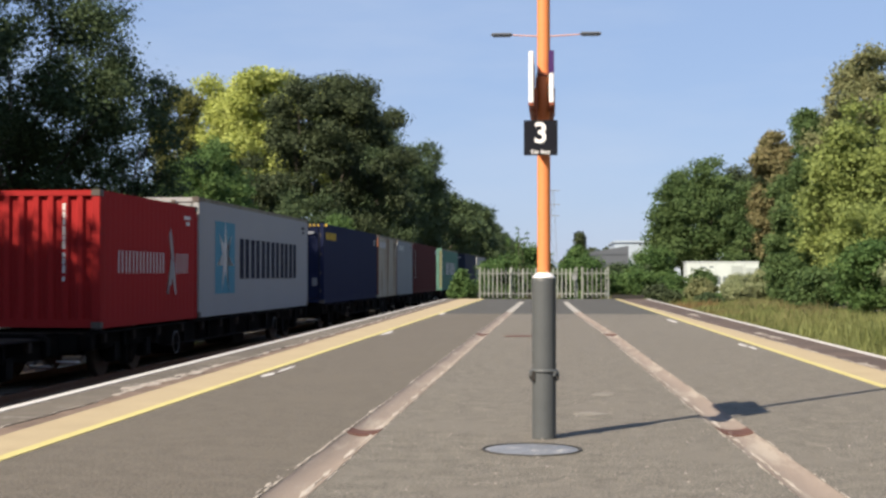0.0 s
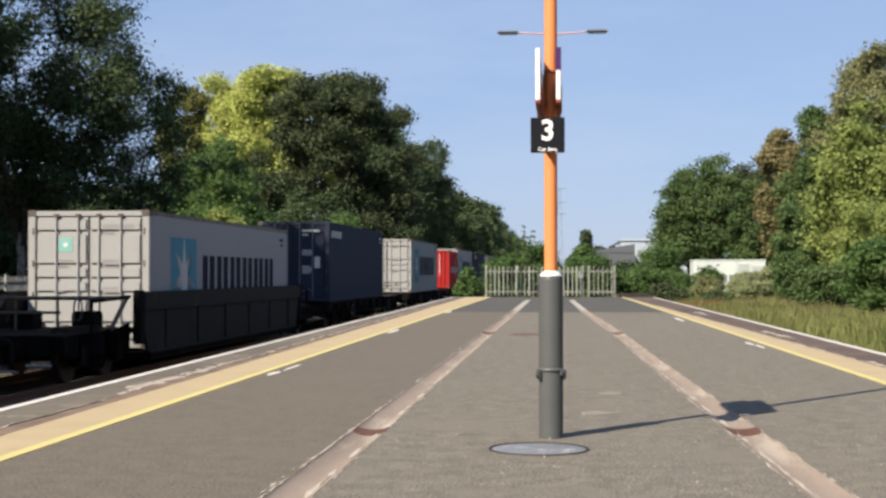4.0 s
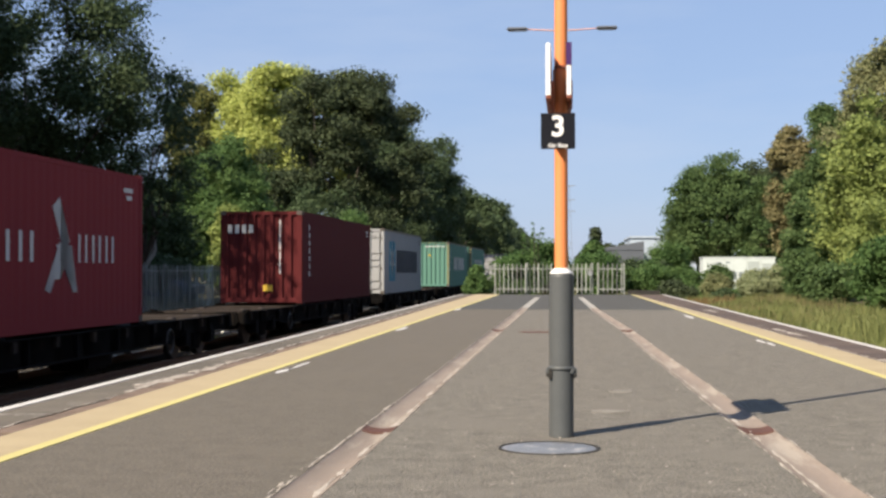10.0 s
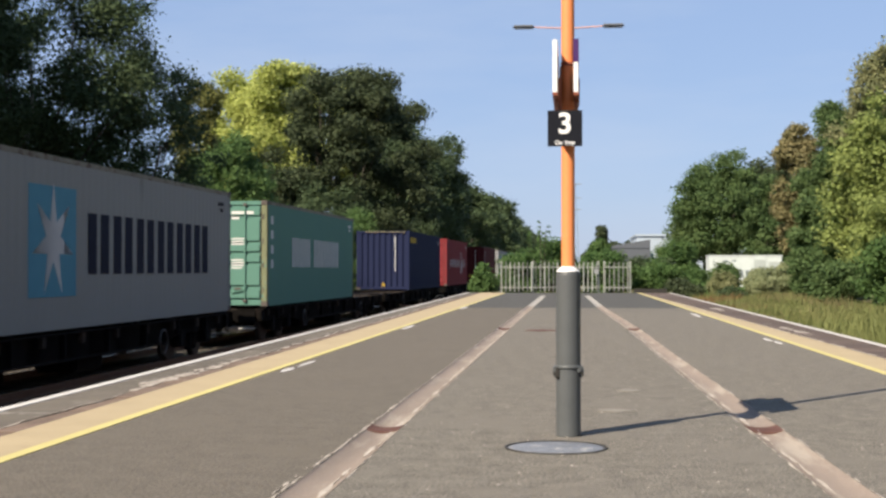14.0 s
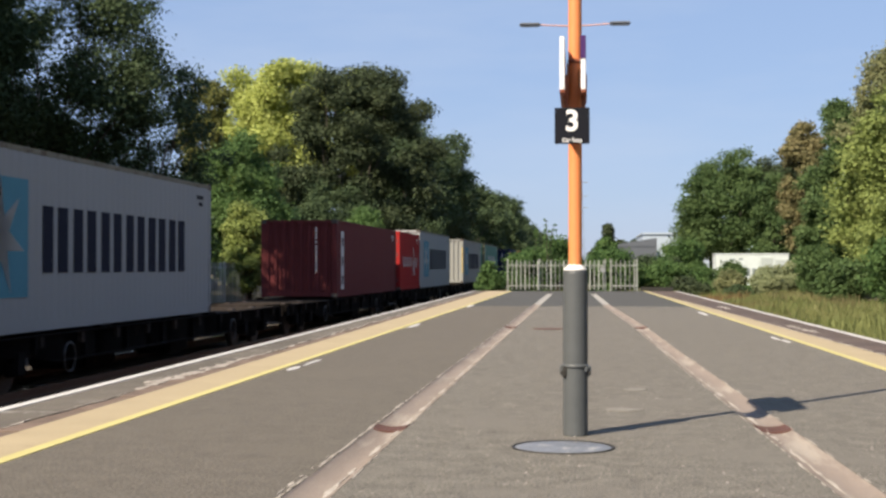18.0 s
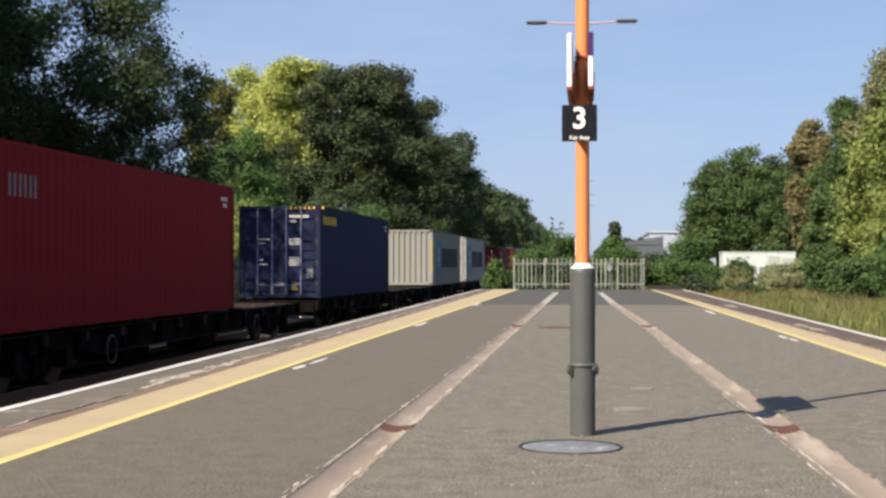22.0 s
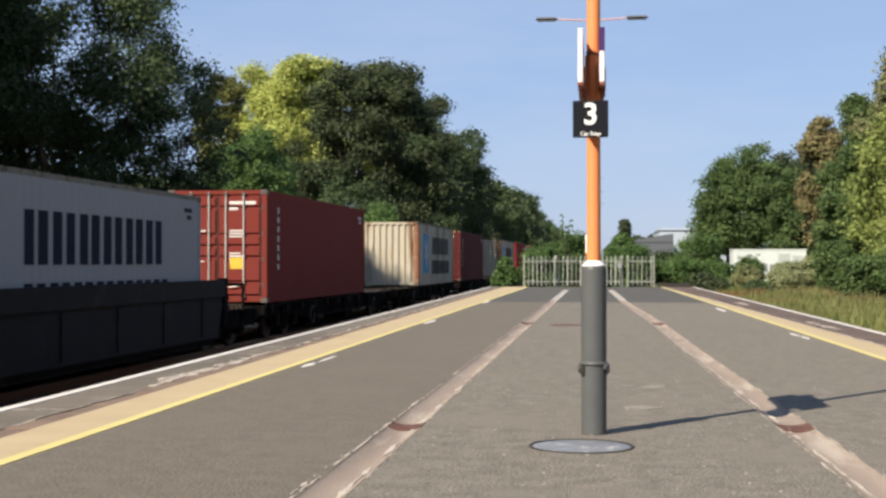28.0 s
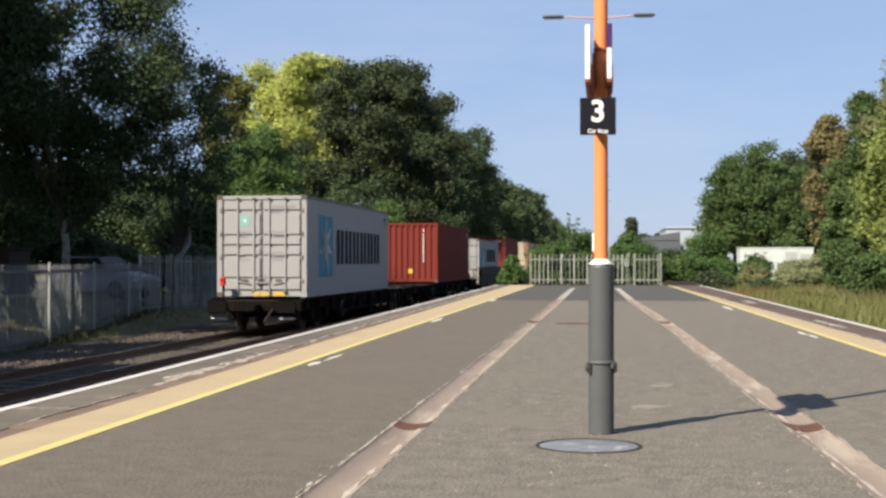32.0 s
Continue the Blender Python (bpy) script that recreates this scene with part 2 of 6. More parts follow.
def tube(bm, a, b, r0, r1=None, n=12, cap=True):
    """A tapered round bar from a to b."""
    a, b = Vector(a), Vector(b)
    r1 = r0 if r1 is None else r1
    q = (b - a).to_track_quat("Z", "Y")
    rings = []
    for p, r in ((a, r0), (b, r1)):
        rings.append([bm.verts.new(p + q @ Vector((r * math.cos(2 * math.pi * i / n), r * math.sin(2 * math.pi * i / n), 0))) for i in range(n)])
    for i in range(n):
        f = bm.faces.new((rings[0][i], rings[0][(i + 1) % n], rings[1][(i + 1) % n], rings[1][i]))
        f.smooth = n > 8
    if cap:
        bm.faces.new(rings[0][::-1])
        bm.faces.new(rings[1])
    return bm


def lathe(bm, profile, n=24, at=(0, 0, 0)):
    """A turned shape round z from (radius, height) pairs."""
    rings = [[bm.verts.new((at[0] + r * math.cos(2 * math.pi * i / n), at[1] + r * math.sin(2 * math.pi * i / n), at[2] + z)) for i in range(n)] for r, z in profile]
    for k in range(len(rings) - 1):
        for i in range(n):
            bm.faces.new((rings[k][i], rings[k][(i + 1) % n], rings[k + 1][(i + 1) % n], rings[k + 1][i])).smooth = True
    bm.faces.new(rings[-1])
    bm.faces.new(rings[0][::-1])
    return bm


def strip(bm, left, right, ys, z0, z1):
    """A long slab whose two edges are functions of y."""
    rows = [[bm.verts.new((f(y), y, z)) for f, z in ((left, z0), (left, z1), (right, z1), (right, z0))] for y in ys]
    for a, b in zip(rows, rows[1:]):
        for i in range(4):
            bm.faces.new((a[i], a[(i + 1) % 4], b[(i + 1) % 4], b[i]))
    bm.faces.new(rows[0][::-1])
    bm.faces.new(rows[-1])
    bmesh.ops.recalc_face_normals(bm, faces=bm.faces)
    return bm


def sheet(name, corners, material, parent=None):
    """Many small loose faces in one mesh, from an array of N x corners x 3."""
    n, k = corners.shape[:2]
    me = bpy.data.meshes.new(name)
    me.vertices.add(k * n)
    me.vertices.foreach_set("co", corners.astype(np.float32).ravel())
    me.loops.add(k * n)
    me.loops.foreach_set("vertex_index", np.arange(k * n, dtype=np.int32))
    me.polygons.add(n)
    me.polygons.foreach_set("loop_start", np.arange(0, k * n, k, dtype=np.int32))
    me.update(calc_edges=True)
    me.materials.append(material)
    ob = new(name, me)
    if parent:
        ob.parent = parent
    return ob


# ---- ground ----
def ground_z(x, y):
    """Height of the land: the track bed in its cutting, a bank at its far side, rough grass at the other side."""
    if x < -13.0:
        k = min(1, (-13.0 - x) / 4.0)
        z = -1.12 + 0.72 * k * k * (3 - 2 * k)
    elif x < 3.6:
        z = -1.12
    else:
        k = min(1, (x - 3.6) / 6.0)
        z = -0.75 + 0.35 * k
    if y > 60 and -3.9 < x < 3.9:
        z = -0.75
    return z


def make_ground():
    xs = sorted({*np.round(np.concatenate([np.linspace(-24, -10, 29), np.linspace(-10, 3.4, 8), np.linspace(3.5, 14, 22), np.linspace(16, 60, 12), np.linspace(-26, -70, 12), [-1500, -600, -250, -120, 120, 250, 600, 1500]]), 3)})
    ys = sorted({*np.round(np.concatenate([np.linspace(-10, 120, 131), np.linspace(130, 400, 28), [-1500, -400, -100, -30, 600, 1000, 2500]]), 3)})
    bm = bmesh.new()
    grid = [[bm.verts.new((x, y, ground_z(x, y) + (0.05 * noise.noise((x * 0.6, y * 0.6, 0)) if (x < -12 or x > 4.2) else 0))) for x in xs] for y in ys]
    for a, b in zip(grid, grid[1:]):
        for i in range(len(xs) - 1):
            bm.faces.new((a[i], a[i + 1], b[i + 1], b[i])).smooth = True
    soil = mat("dry grassy soil", (0.0861, 0.0779, 0.0369), 0.95, vary=0.35, scale=0.8, fine=18, bump=0.8, stain=(0.123, 0.0984, 0.0533), stain_at=0.54, stain_scale=0.5, depth=0.06)
    tagged(part("ground", bm, soil), "dry grassy soil beside the railway", "ground", kind="structure")
    bm = bmesh.new()
    ys = np.arange(-40, 640, 2.0)
    rows = [[bm.verts.new((x + 0.0116 * y, y, z + 0.03 * noise.noise((x * 3, y, 3)))) for x, z in ((-13.4, -1.06), (-11.6, -1.04), (-10.9, -1.0), (-10.2, -0.99), (-7.2, -0.99), (-6.4, -1.06), (-4.0, -1.09))] for y in ys]
    for a, b in zip(rows, rows[1:]):
        for i in range(6):
            bm.faces.new((a[i], a[i + 1], b[i + 1], b[i])).smooth = True
    tagged(part("track_bed", bm, BALLAST), "dark stone ballast under the track", "ballast", kind="structure")


make_ground()

TRACK_X, TRACK_K = -9.03, 0.0116
TURN = -math.degrees(math.atan(TRACK_K))


def rail_line(off):
    bm = bmesh.new()
    prof = [(-0.075, -0.16), (-0.075, -0.145), (-0.012, -0.12), (-0.012, -0.045), (-0.036, -0.035), (-0.036, 0.0), (0.036, 0.0), (0.036, -0.035), (0.012, -0.045), (0.012, -0.12), (0.075, -0.145), (0.075, -0.16)]
    ends = [[bm.verts.new((TRACK_X + off + x + TRACK_K * y, y, -0.82 + z)) for x, z in prof] for y in (-40, 640)]
    for i in range(len(prof)):
        j = (i + 1) % len(prof)
        bm.faces.new((ends[0][i], ends[0][j], ends[1][j], ends[1][i]))
    r = part("rail", bm, RAIL)
    tagged(r, "rusty steel running rail with a polished head", "rail", "rails of the track", kind="structure")
    part("rail_head", B((-0.03, -40, 0.0, 0.03, 640, 0.003)), RAIL_TOP, r)
    h = r.children[0]
    h.matrix_basis = pose(TRACK_X + off, 0, -0.82, 0, 0, TURN)


for off in (-0.752, 0.752):
    rail_line(off)

bed_parent = thing("sleepers", "concrete sleepers under the far track", "sleepers", kind="structure")
sl = part("sleeper", B((-1.25, -0.13, -0.15, 1.25, 0.13, 0.0), bevel=0.02), SLEEPER, bed_parent)
sl.matrix_basis = pose(TRACK_X, 8, -0.965)
for i in range(1, 150):
    y = 8 + i * 0.65
    share("sleeper", sl.data, bed_parent, pose(TRACK_X + TRACK_K * y, y, -0.965, 0, 0, random.uniform(-0.3, 0.3)))

# ---- the island platform ----
P0, P1 = -9.0, 55.9


def left_edge(y):
    return -3.80 - 0.0106 * y


def band_left(y):
    return -3.15 - 0.0115 * y


def right_edge(y):
    return 3.864 - 0.0006 * y


def yellow_in(y):
    return 2.872 - 0.0069 * y


def band_right(y):
    return 3.48 - 0.0151 * y


def chan_r(y):
    return float(np.interp(y, (-9, 5.9, 16, 22, 33, 46.5, 60), (1.41, 1.165, 1.0, 0.93, 0.66, 0.47, 0.28)))


CHAN_L = -1.137


def const(v):
    return lambda y: v


YS = list(np.arange(P0, P1, 1.6)) + [P1]
NEW_Y = 33.8
platform = thing("platform", "island railway platform with worn asphalt between coping stones", "platform", kind="structure")
body = part("platform_wall", strip(bmesh.new(), lambda y: left_edge(y) + 0.04, lambda y: right_edge(y) - 0.04, YS, -1.2, -0.032), SLAB, platform, "grimy brick platform wall")
A0 = [y for y in YS if y < NEW_Y] + [NEW_Y]
A1 = [NEW_Y] + [y for y in YS if y > NEW_Y]
for ys, m, lab in ((A0, ASPHALT, "worn grey-brown asphalt"), (A1, ASPHALT_NEW, "newer dark asphalt")):
    for a, b in ((const(-2.798), const(CHAN_L - 0.099)), (const(CHAN_L + 0.099), lambda y: chan_r(y) - 0.099), (lambda y: chan_r(y) + 0.099, yellow_in)):
        part("asphalt", strip(bmesh.new(), a, b, ys, -0.03, 0.0), ASPHALT_LEFT if m is ASPHALT and a(0) < -2 else m, platform, lab)
part("paint_band", strip(bmesh.new(), band_left, const(-2.883), YS, -0.03, 0.003), TAN, platform, "faded cream warning band")
part("yellow_line", strip(bmesh.new(), const(-2.88), const(-2.80), YS, -0.03, 0.004), YELLOW, platform, "bright yellow line")
part("paint_band", strip(bmesh.new(), lambda y: yellow_in(y) + 0.083, band_right, YS, -0.03, 0.003), TAN, platform, "faded cream warning band")
part("yellow_line", strip(bmesh.new(), lambda y: yellow_in(y) + 0.002, lambda y: yellow_in(y) + 0.08, YS, -0.03, 0.004), YELLOW, platform, "bright yellow line")
part("white_edge_line", strip(bmesh.new(), left_edge, lambda y: left_edge(y) + 0.085, YS, -0.03, 0.006), WHITE_LINE, platform, "worn white edge line")
part("white_edge_line", strip(bmesh.new(), lambda y: right_edge(y) - 0.085, right_edge, YS, -0.03, 0.006), WHITE_LINE, platform, "worn white edge line")

# far wall of the platform end ramp
part("end_ramp", strip(bmesh.new(), lambda y: left_edge(y) + 0.1, const(3.4), [P1, P1 + 6], -1.2, -0.6), SLAB, platform)


def pieces_along(name, left, right, y0, y1, step, material, z1, gap=0.008, wobble=0.004):
    """Separate stones laid end to end between two edges."""
    y = y0
    while y < y1 - 0.05:
        e = min(y + step * random.uniform(0.92, 1.08), y1)
        dz = random.uniform(-wobble, wobble)
        part(name, strip(bmesh.new(), left, right, [y + gap, e - gap], -0.03, z1 + dz), material, platform)
        y = e


def joint(y):
    return band_left(y) - 0.165 + 0.02 * math.sin(y * 2.1) + 0.012 * math.sin(y * 7.3)


pieces_along("coping_stone", lambda y: left_edge(y) + 0.088, lambda y: joint(y) - 0.012, P0, P1, 0.9, COPING, 0.0, 0.003, 0.0012)
pieces_along("edging_brick", joint, lambda y: band_left(y) - 0.005, P0, P1, 0.45, EDGING, -0.003, 0.003)
pieces_along("coping_stone", lambda y: band_right(y) + 0.005, lambda y: right_edge(y) - 0.088, P0, P1, 0.9, COPING_DARK, 0.0, 0.006, 0.0015)


def dished(name, centre, half, y0, y1, step, material, depth=0.02, lift=0.001):
    """Channel stones with a hollow top, laid end to end."""
    y = y0
    while y < y1 - 0.05:
        e = min(y + step * random.uniform(0.9, 1.1), y1)
        bm = bmesh.new()
        rows = []
        for q in (y + 0.002, e - 0.002):
            c = centre(q)
            top = [(c + half * u, q, lift - depth * (1 - u * u) ** 0.8 if abs(u) < 1 else lift) for u in (-1, -0.92, -0.78, -0.62, -0.45, -0.27, -0.09, 0.09, 0.27, 0.45, 0.62, 0.78, 0.92, 1)]
            rows.append([bm.verts.new(p) for p in top] + [bm.verts.new((c + half, q, -0.031)), bm.verts.new((c - half, q, -0.031))])
        n = len(rows[0])
        for i in range(n):
            bm.faces.new((rows[0][i], rows[1][i], rows[1][(i + 1) % n], rows[0][(i + 1) % n]))
        bm.faces.new(rows[0])
        bm.faces.new(rows[1][::-1])
        part(name, bm, material, platform)
        y = e


for centre, half in ((const(CHAN_L), 0.097), (chan_r, 0.097)):
    dished("channel_block", centre, half, P0, 36.0, 0.95, CHANNEL, 0.026)
    dished("channel_block", centre, half, 36.0, 50.0, 0.95, CHANNEL_PALE, 0.012)
    pieces_along("channel_block", lambda y: centre(y) - half, lambda y: centre(y) + half, 50.0, P1, 1.9, ASPHALT_NEW, -0.004, 0.003, 0.001)


def blot(name, x, y, rx, ry, material, label, z=0.0, seed=0):
    """A thin uneven patch on the surface."""
    rnd = random.Random(seed)
    bm = bmesh.new()
    n = 18
    top = [bm.verts.new((x + rx * math.cos(2 * math.pi * i / n) * rnd.uniform(0.75, 1.1), y + ry * math.sin(2 * math.pi * i / n) * rnd.uniform(0.75, 1.1), z + 0.004)) for i in range(n)]
    low = [bm.verts.new((v.co.x, v.co.y, z - 0.01)) for v in top]
    bm.faces.new(top)
    for i in range(n):
        bm.faces.new((low[i], low[(i + 1) % n], top[(i + 1) % n], top[i]))
    part(name, bm, material, platform, label)



for centre, half, y, l in ((const(CHAN_L), 0.099, 8.16, 0.24), (chan_r, 0.099, 8.35, 0.28), (const(CHAN_L), 0.099, 22.2, 0.5), (chan_r, 0.099, 22.2, 0.5)):
    dished("gully", centre, half, y - l / 2, y + l / 2, 1.0, GULLY, 0.018, 0.004)
blot("rust_stain", -0.50, 21.3, 0.30, 0.3, GULLY, "rust stain on the asphalt", 0.0, 9)
for i, (x, y, w, l) in enumerate(((-2.70, 12.7, 0.04, 0.28), (-2.685, 13.55, 0.025, 0.5), (-2.72, 22.3, 0.045, 0.85), (-2.73, 33.7, 0.05, 1.1), (2.585, 18.75, 0.035, 0.4), (2.62, 18.0, 0.03, 0.4), (2.49, 28.7, 0.045, 1.2))):
    blot("worn_mark", x, y, w, l, WHITE_LINE, "worn white paint mark", 0.0, 20 + i)
for i, (x, y, rx, ry) in enumerate(((0.28, 9.25, 0.12, 0.1), (0.42, 10.8, 0.1, 0.12))):
    blot("pale_stain", x, y, rx, ry, mat("pale dried stain", (0.172, 0.16, 0.139), 0.9, vary=0.3, scale=9), "pale stain on the asphalt", 0.0, 40 + i)

MORTAR = mat("pale crumbling mortar", (0.345, 0.31, 0.27), 0.9, vary=0.4, scale=9, fine=70, bump=0.6)
mr = random.Random(77)


def ragged(x, y0, y1, width, cover, seed, step=0.035, z=0.003):
    """Broken pale mortar along a joint: thin ragged pieces, one after another."""
    y = y0
    while y < y1:
        e = min(y1, y + mr.uniform(0.5, 1.6))
        qs = np.arange(y, e, step)
        half = [width * max(0.0, cover + 1.5 * noise.noise((q * 2.3, seed, 0)) + 0.9 * noise.noise((q * 9.0, seed, 5))) for q in qs]
        off = [width * 0.8 * noise.noise((q * 5.0, seed, 9)) for q in qs]
        bm = bmesh.new()
        for k in range(len(qs) - 1):
            if half[k] + half[k + 1] < 0.002:
                continue
            u, v = qs[k], qs[k + 1]
            a, b = x(u) + off[k], x(v) + off[k + 1]
            bm.faces.new([bm.verts.new(p) for p in ((a - half[k], u, z), (a + half[k], u, z), (b + half[k + 1], v, z), (b - half[k + 1], v, z))])
        bmesh.ops.remove_doubles(bm, verts=bm.verts[:], dist=0.0005)
        if len(bm.faces) > 2:
            bmesh.ops.solidify(bm, geom=bm.faces[:], thickness=0.002)
            part("mortar_patch", bm, MORTAR, platform, "pale crumbling mortar")
        else:
            bm.free()
        y = e + mr.uniform(0.0, 0.15)


ragged(lambda y: joint(y) - 0.02, 10.4, 14.2, 0.06, 0.55, 1)
ragged(lambda y: joint(y) - 0.08, 11.0, 13.2, 0.05, 0.5, 2)
ragged(joint, 14.2, 42, 0.022, 0.55, 3, 0.06)
ragged(joint, 5, 10.4, 0.014, 0.15, 4)
ragged(lambda y: CHAN_L - 0.106, 4.5, 34, 0.008, 0.25, 5)
ragged(lambda y: chan_r(y) - 0.107, 4.5, 34, 0.008, 0.2, 6)
ragged(lambda y: chan_r(y) + 0.106, 4.5, 34, 0.006, 0.05, 7)
ragged(lambda y: CHAN_L + 0.106, 4.5, 34, 0.006, 0.05, 8)
ragged(lambda y: CHAN_L + 0.055, 4.6, 30, 0.014, 0.35, 14, 0.05, -0.0125)
ragged(lambda y: chan_r(y) - 0.045, 4.6, 30, 0.014, 0.3, 15, 0.05, -0.0155)
ragged(lambda y: CHAN_L - 0.112, 5.0, 9.5, 0.010, 0.3, 16, 0.02)
ragged(lambda y: CHAN_L - 0.135, 5.2, 6.9, 0.010, 0.1, 17, 0.02)
ragged(lambda y: band_right(y) + 0.04, 10, 40, 0.022, 0.45, 9, 0.06)
ragged(lambda y: band_right(y) + 0.24, 20.4, 22.9, 0.08, 0.6, 10, 0.06)
ragged(lambda y: band_right(y) + 0.40, 32.0, 34.2, 0.08, 0.6, 11, 0.06)
ragged(lambda y: right_edge(y) - 0.5, 13, 15, 0.04, 0.4, 12)

cover = thing("manhole_cover", "blue-grey metal cover plate set in the asphalt", "manhole cover", m=pose(-0.10, 7.29, 0))
part("rim", lathe(bmesh.new(), [(0.276, -0.02), (0.272, 0.007), (0.259, 0.007), (0.257, -0.012)], 40), IRON, cover)
part("plate", lathe(bmesh.new(), [(0.254, -0.012), (0.254, 0.0015), (0.250, 0.003), (0.0005, 0.004)], 40), MANHOLE, cover)


# ---- lamp posts ----
def lamp_head(post, side, z, reach):
    bm = bmesh.new()
    tube(bm, (0, 0, z - 0.05), (side * reach * 0.5, 0, z - 0.02), 0.018, 0.016, 8)
    tube(bm, (side * reach * 0.5, 0, z - 0.02), (side * (reach - 0.3), 0, z), 0.016, 0.016, 8)
    part("arm", bm, ARM_PINK, post, "thin faded pink arm")
    a, b = sorted((side * (reach - 0.42), side * (reach + 0.06)))
    head = part("lamp_housing", B((a, -0.09, z - 0.033, b, 0.09, z + 0.033), bevel=0.03), LAMP_GREY, post, "flat grey lantern")
    part("lens", B((a + 0.05, -0.06, z - 0.044, b - 0.05, 0.06, z - 0.032)), LAMP_GREY, head)


def lamp_post(m, label, height, reach=0.0):
    post = thing("lamp_post" if reach else "sign_post", label, "lamp post" if reach else "post", "orange posts on the platform", m)
    part("sleeve", lathe(bmesh.new(), [(0.0705, 0), (0.0705, 0.004), (0.0705, 0.345), (0.0705, 0.39), (0.0705, 0.915), (0.0705, 0.921), (0.066, 0.93), (0.066, 0.935)], 32), SLEEVE, post, "dark grey painted steel base")
    part("sleeve_cap", lathe(bmesh.new(), [(0.068, 0.935), (0.066, 0.943), (0.041, 0.962), (0.0385, 0.966)], 32), WHITE_PAINT, post, "white collar")
    part("tube", lathe(bmesh.new(), [(0.0382, 0.96), (0.0382, 0.965), (0.0375, 2.9), (0.0365, height - 0.01), (0.0365, height)], 28), ORANGE, post, "bright orange tube")
    for s in (-1, 1) if reach else ():
        lamp_head(post, s, height - 0.05, reach)
    return post


near = lamp_post(pose(-0.037, 7.83, 0), "tall orange steel post with a grey base on the platform", 6.3)
part("band", lathe(bmesh.new(), [(0.071, 0.384), (0.0775, 0.388), (0.0775, 0.400), (0.071, 0.405)], 32), SLEEVE, near, "clamped steel band")
for s in (-1, 1):
    lug = part("lug", B((s * 0.074 - 0.014, -0.035, 0.335, s * 0.074 + 0.014, 0.02, 0.402), bevel=0.009), SLEEVE, near)
    part("gusset", B((s * 0.060 - 0.012, -0.058, 0.362 if s > 0 else 0.330, s * 0.060 + 0.012, -0.036, 0.396), bevel=0.006), IRON if s < 0 else SLEEVE, lug)
    part("bolt", tube(bmesh.new(), (s * 0.078, -0.05, 0.358), (s * 0.078, 0.03, 0.358), 0.009, n=8), IRON, lug)
for z in (1.68, 1.83):
    part("clamp", lathe(bmesh.new(), [(0.0375, z - 0.012), (0.042, z - 0.010), (0.042, z + 0.010), (0.0375, z + 0.012)], 24), ORANGE_DARK, near, "weathered clamp")

# number board on the post
board = thing("car_stop_sign", "small black sign with a white figure on the orange post", "sign", m=pose(-0.0525, 7.55, 1.729))
part("plate", B((-0.0955, -0.004, -0.0995, 0.0955, 0.004, 0.0995), bevel=0.002), BLACK_SIGN, board)
for z in (-0.06, 0.06):
    part("standoff", B((-0.02, 0.004, z - 0.012, 0.05, 0.245, z + 0.012), bevel=0.002), ORANGE_DARK, board)


def words(text, size, x, z, parent, material, bold=0.0, m=None):
    cu = bpy.data.curves.new("letters", "FONT")
    cu.body, cu.size, cu.align_x, cu.align_y, cu.extrude, cu.offset = text, size, "CENTER", "CENTER", 0.0006, bold
    tmp = bpy.data.objects.new("letters", cu)
    scene.collection.objects.link(tmp)
    me = bpy.data.meshes.new_from_object(tmp.evaluated_get(bpy.context.evaluated_depsgraph_get()))
    bpy.data.objects.remove(tmp)
    me.materials.clear()
    me.materials.append(material)
    ob = new("lettering", me)
    ob.parent = parent
    ob.matrix_basis = m or pose(x, -0.0055, z, 90, 0, 0)
    return ob


words("3", 0.162, 0, 0.022, board, WHITE_PAINT, 0.0035)
words("Car Stop", 0.030, 0, -0.080, board, WHITE_PAINT, 0.0006)

# pair of name boards clamped to the post, seen edge on
names = thing("station_sign", "pair of long white station boards on the orange post", "sign", m=pose(-0.037, 7.83, 0.046))
for s in (-1, 1):
    bd = part("board", B((-0.013, -0.33, 1.876, 0.013, 0.50, 2.168), bevel=0.003), WHITE_PAINT, names, "thick white enamelled board")
    bd.matrix_basis = pose(-0.069 if s < 0 else 0.046, 0, 0)
    part("trim", B((-0.014, -0.332, 1.861, 0.014, 0.502, 1.875)), ORANGE_DARK, bd, "dark red lower edge")
    if s > 0:
        part("panel", B((-0.015, -0.333, 2.045, 0.015, 0.503, 2.17)), PURPLE, bd, "purple panel")
    for y in (-0.16, 0.05):
        bm = bmesh.new()
        v = [bm.verts.new(p) for p in ((s * 0.036, y, 1.80), (s * 0.066, y, 1.86), (s * 0.066, y, 1.98), (s * 0.034, y, 1.98), (s * 0.036, y + 0.09, 1.80), (s * 0.066, y + 0.09, 1.86), (s * 0.066, y + 0.09, 1.98), (s * 0.034, y + 0.09, 1.98))]
        for q in ((0, 1, 2, 3), (7, 6, 5, 4), (0, 4, 5, 1), (1, 5, 6, 2), (2, 6, 7, 3), (3, 7, 4, 0)):
            bm.faces.new([v[i] for i in q])
        part("bracket", bm, ORANGE_DARK, names, "weathered orange bracket")
    part("collar", B(sorted_box(s * 0.036, -0.05, 1.86, s * 0.047, 0.05, 2.06), bevel=0.003), ORANGE_DARK, names, "weathered orange clamp")
for z in (2.07,):
    part("crossbar", B((-0.041, -0.046, z, 0.041, 0.046, z + 0.018), bevel=0.004), ORANGE_DARK, names)

